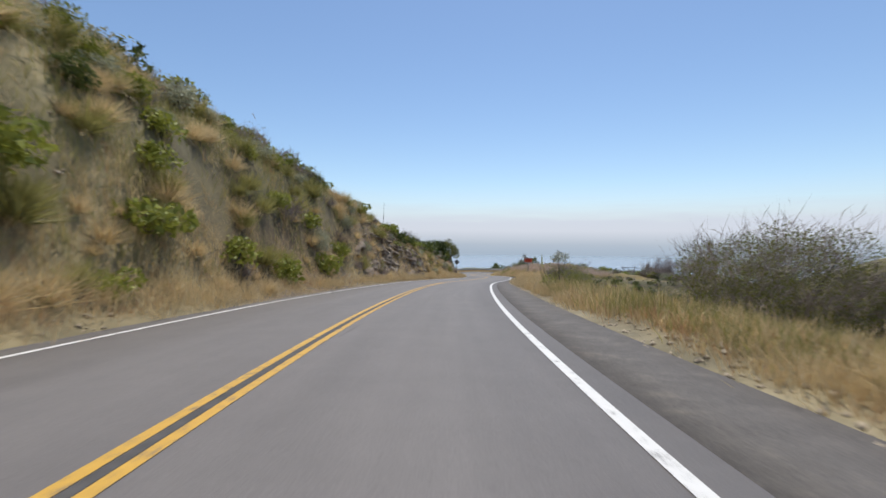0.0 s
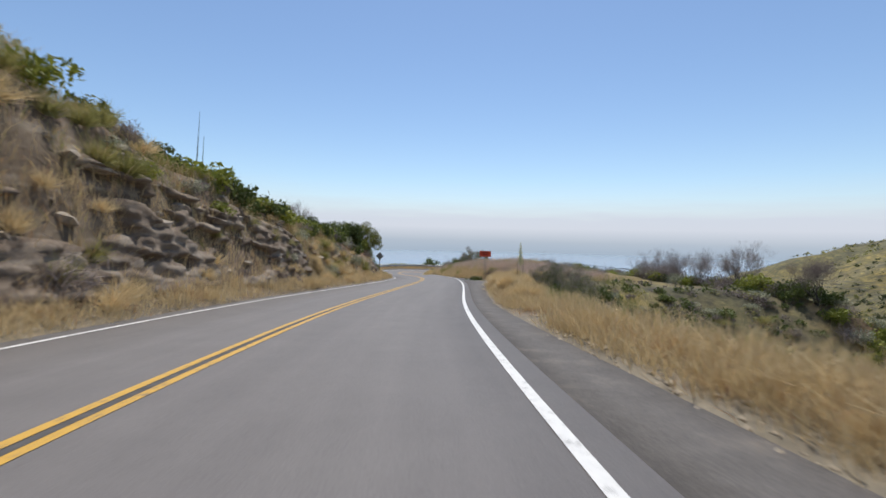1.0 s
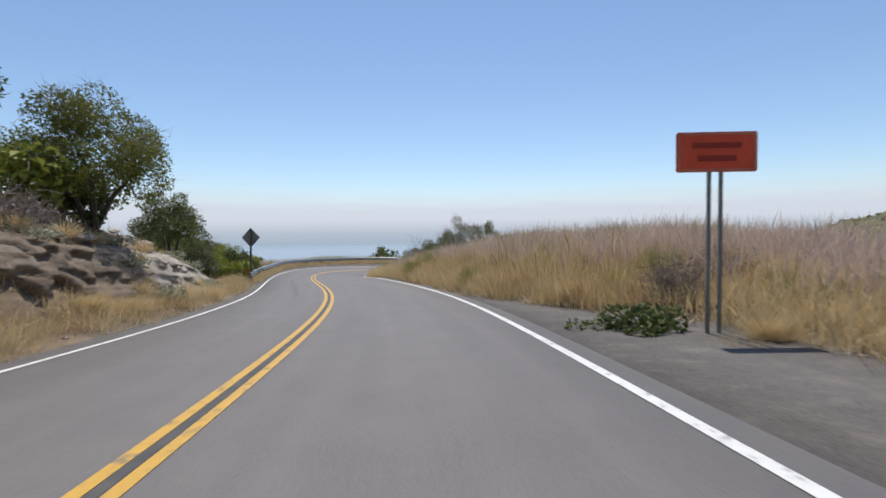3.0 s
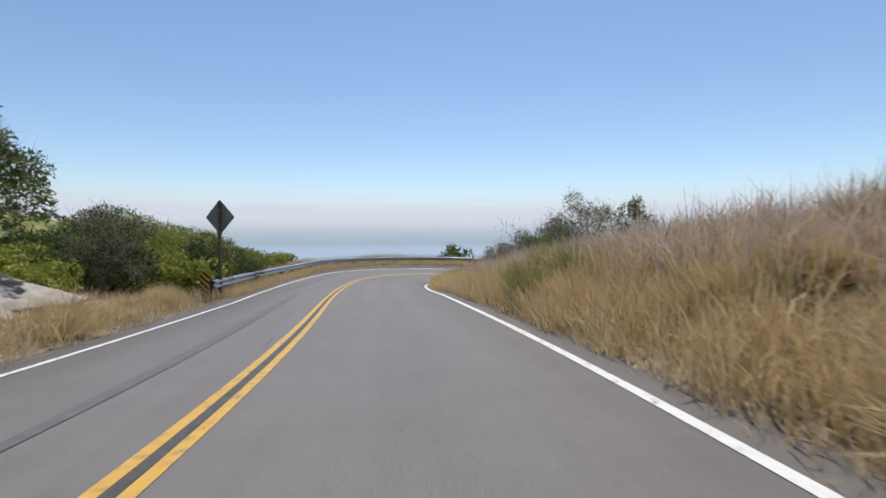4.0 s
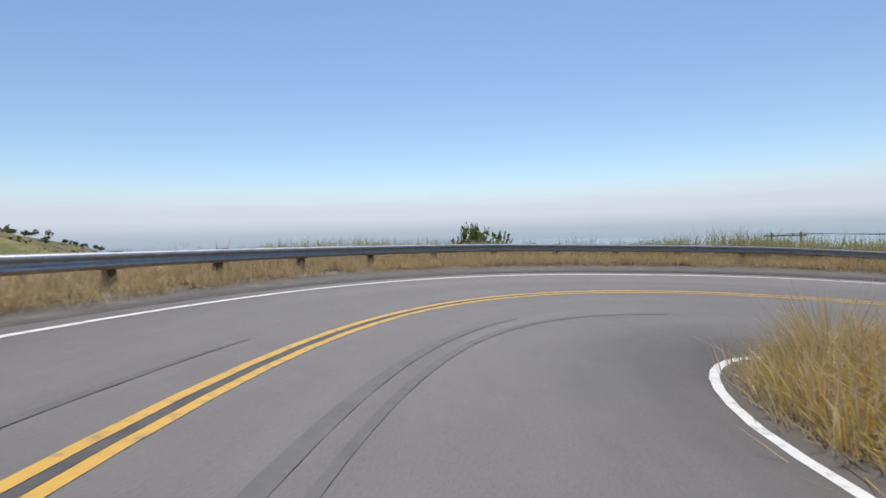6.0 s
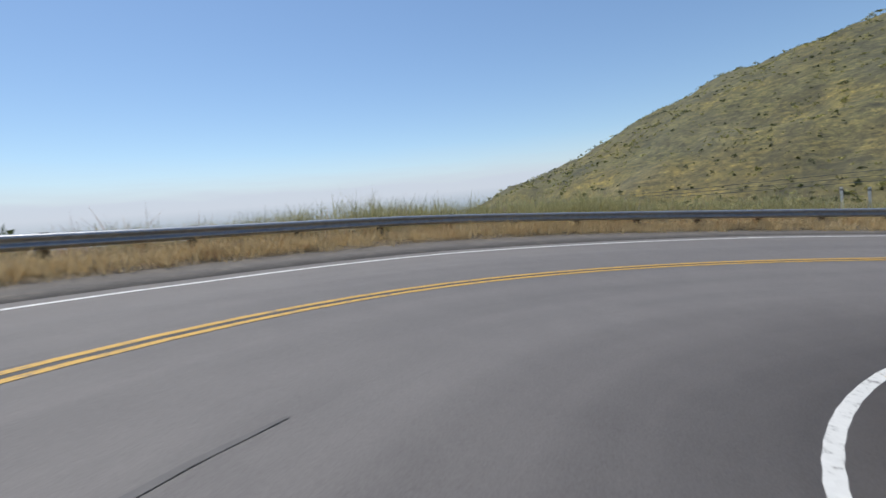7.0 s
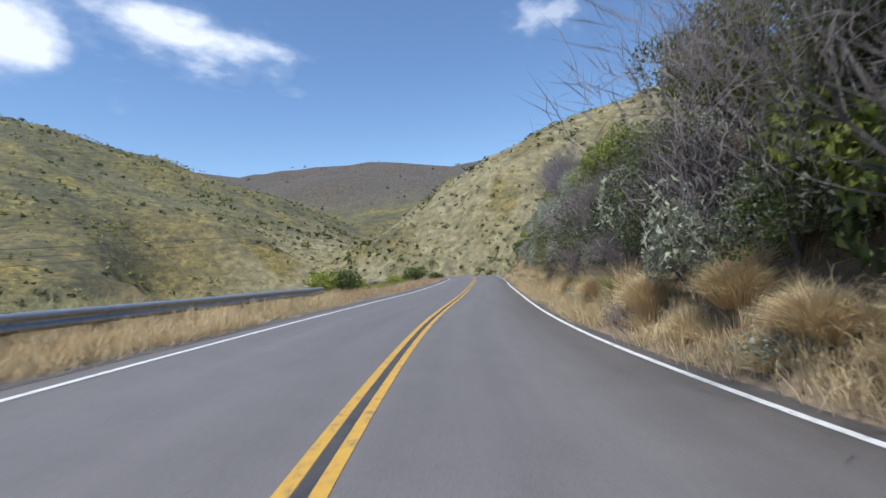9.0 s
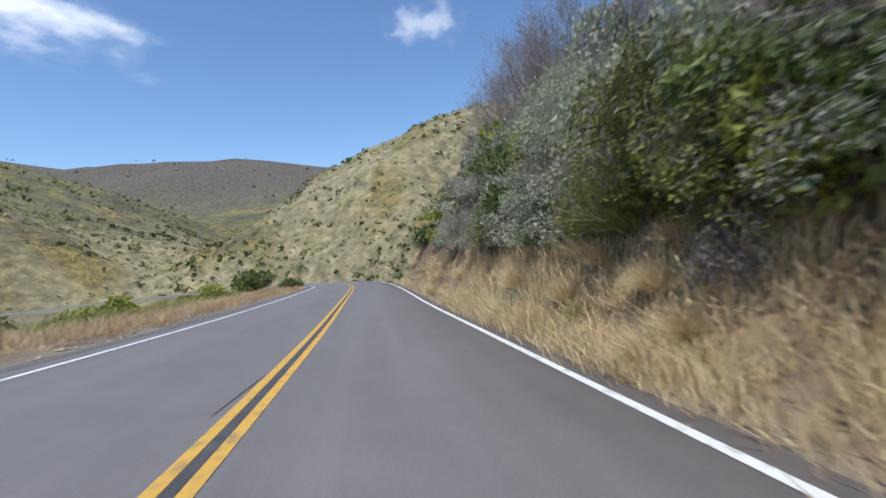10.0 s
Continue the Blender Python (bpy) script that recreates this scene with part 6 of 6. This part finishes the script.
far_scrub("hillside_scrub", "dark low chaparral dotted over the far hills", M_FAR, 71, [
    (90, 430, -220, 280, 11000, 0.25, 1.1, 0.40), (300, 420, -160, 110, 160, 1.0, 2.4, 0.3), (20, 190, -160, 10, 4200, 0.35, 1.5, 0.42),
    (250, 750, -800, -250, 700, 1.0, 2.6, 0.42), (-330, -70, 120, 480, 1500, 0.8, 2.2, 0.40), (-540, -230, 400, 720, 900, 2.0, 6.0, 0.42),
    (-120, -24, -120, 130, 700, 0.8, 1.8, 0.40), (60, 150, -40, 160, 1500, 0.5, 1.5, 0.40), (-60, 60, 130, 330, 1500, 0.6, 1.6, 0.42)])
far_scrub("green_scrub", "lighter green brush in the folds of the hills", M_OLIVE, 72, [
    (90, 430, -220, 280, 18000, 0.3, 1.1, 0.42), (20, 190, -160, 10, 4500, 0.3, 1.2, 0.42), (-330, -70, 120, 480, 2000, 0.6, 1.6, 0.42),
    (60, 150, -40, 160, 1500, 0.4, 1.2, 0.42), (-60, 60, 130, 330, 1500, 0.4, 1.2, 0.42)])
far_scrub("canyon_brush", "dense green brush along the foot of the spur", M_LEAF, 73, [(56, 135, -62, -36, 900, 0.3, 1.3, 0.47), (150, 260, -110, 20, 700, 0.4, 1.6, 0.47)])


# ---- houses on the coast ridge ----
def house(x, y, turn, w, d, h, label):
    g = gz(x, y)
    e = new("house")
    e.matrix_basis = pose(x, y, g, 0, 0, turn)
    bm = bmesh.new()
    box(bm, (w, d, h + 3), pose(0, 0, h / 2 - 1.5), 0.05)
    part("wall", bm, M_STUCCO, e)
    bm = bmesh.new()
    vs = [bm.verts.new(p) for p in ((-w / 2 - 0.5, -d / 2 - 0.5, h), (w / 2 + 0.5, -d / 2 - 0.5, h), (w / 2 + 0.5, d / 2 + 0.5, h), (-w / 2 - 0.5, d / 2 + 0.5, h), (-w / 2 - 0.5, 0, h + 1.8), (w / 2 + 0.5, 0, h + 1.8))]
    for f in ((0, 1, 5, 4), (2, 3, 4, 5), (0, 4, 3), (1, 2, 5), (3, 2, 1, 0)):
        bm.faces.new([vs[i] for i in f])
    part("roof", bm, M_ROCK, e, "brown pitched roof")
    for i in range(3):
        bm = bmesh.new()
        box(bm, (w / 6, 0.1, h * 0.4), pose((i - 1) * w / 3.4, -d / 2 - 0.03, h * 0.55))
        part("window", bm, M_TAR, e, "dark window")
    tagged(e, label, "house", group="houses on the coast ridge")


for hx, hy, ht, hw, hd, hh in ((-414, 488, 25, 20, 10, 7), (-383, 516, 10, 16, 10, 5), (-262, 597, 15, 12, 8, 4), (-238, 612, 0, 11, 8, 4)):
    house(hx, hy, ht, hw, hd, hh, "small pale stucco house far off on the coast ridge")


_rs = np.random.RandomState(91)
for k in range(34):
    f = k / 33
    tx, ty = np.interp(f, [0, 0.35, 0.7, 1], [-436, -384, -331, -226]) + _rs.uniform(-5, 5), np.interp(f, [0, 0.35, 0.7, 1], [498, 540, 584, 640]) + _rs.uniform(-5, 5)
    tr = thicket(tx, ty, _rs.uniform(2.0, 3.6), gz(tx, ty) + _rs.uniform(3.5, 7.5), 700 + k, M_FAR, "dark green tree far off on the coast ridge", 420, 0.42, name="tree", tall=0.25)
    tagged(tr, category="tree", group="trees on the coast ridge")


# ---- clouds ----
def cloud_material(seed, dense):
    m = bpy.data.materials.new("cloud")
    m.use_nodes = True
    nt = m.node_tree
    nt.nodes.clear()
    out = nt.nodes.new("ShaderNodeOutputMaterial")
    em, tr, ms = nt.nodes.new("ShaderNodeEmission"), nt.nodes.new("ShaderNodeBsdfTransparent"), nt.nodes.new("ShaderNodeMixShader")
    em.inputs["Strength"].default_value = 1.0
    uv = nt.nodes.new("ShaderNodeUVMap")
    mp = nt.nodes.new("ShaderNodeMapping")
    mp.inputs["Location"].default_value, mp.inputs["Scale"].default_value = (seed * 3.1, seed, 0), (2.0, 1.3, 1)
    nt.links.new(uv.outputs["UV"], mp.inputs["Vector"])
    n = noise_tex(nt, mp.outputs["Vector"], 2.2, 6, 0.5)
    gr = nt.nodes.new("ShaderNodeTexGradient")
    gr.gradient_type = "SPHERICAL"
    ctr = nt.nodes.new("ShaderNodeMapping")
    ctr.inputs["Location"].default_value, ctr.inputs["Scale"].default_value = (-1, -1, 0), (2, 2, 1)
    nt.links.new(uv.outputs["UV"], ctr.inputs["Vector"])
    nt.links.new(ctr.outputs["Vector"], gr.inputs["Vector"])
    ad = nt.nodes.new("ShaderNodeMath")
    ad.operation = "MULTIPLY_ADD"
    nt.links.new(gr.outputs["Fac"], ad.inputs[0])
    ad.inputs[1].default_value = 0.62
    nt.links.new(n, ad.inputs[2])
    a = ramp(nt, ad.outputs[0], [(0.62, (0, 0, 0)), (0.74, (0.12 * dense,) * 3), (0.87, (0.6 * dense,) * 3), (1.0, (0.95 * dense,) * 3)])
    nt.links.new(ramp(nt, ad.outputs[0], [(0.6, (0.62, 0.70, 0.83)), (1.0, (0.90, 0.91, 0.95))]), em.inputs["Color"])
    nt.links.new(a, ms.inputs[0])
    nt.links.new(tr.outputs[0], ms.inputs[1])
    nt.links.new(em.outputs[0], ms.inputs[2])
    nt.links.new(ms.outputs[0], out.inputs["Surface"])
    return m


def cloud(az, el, w, h, seed, dense=1.0):
    dist = 4200
    a, e = radians(az), radians(el)
    c = Vector((20 + dist * math.cos(e) * math.sin(a), 100 + dist * math.cos(e) * math.cos(a), dist * math.sin(e)))
    me = fast_mesh("backdrop", [(-0.5, -0.5, 0), (0.5, -0.5, 0), (0.5, 0.5, 0), (-0.5, 0.5, 0)], [(0, 1, 2, 3)], cloud_material(seed, dense))
    uv = me.uv_layers.new(name="UVMap")
    for i, q in enumerate(((0, 0), (1, 0), (1, 1), (0, 1))):
        uv.data[i].uv = q
    ob = new("backdrop", me)
    ob.matrix_basis = look(c, (20, 100, 0)) @ Matrix.Diagonal((radians(w) * dist * 1.7, radians(h) * dist * 1.6, 1, 1))
    ob.visible_shadow = False
    tagged(ob, "soft white fair-weather cloud in the blue sky", "cloud", kind="structure")


cloud(112.4, 21.6, 13, 7.5, 1)
cloud(129.6, 23.4, 16, 6, 2)
cloud(99.5, 25.9, 9, 4, 3, 0.6)
cloud(171, 25.6, 7, 4, 4, 0.5)
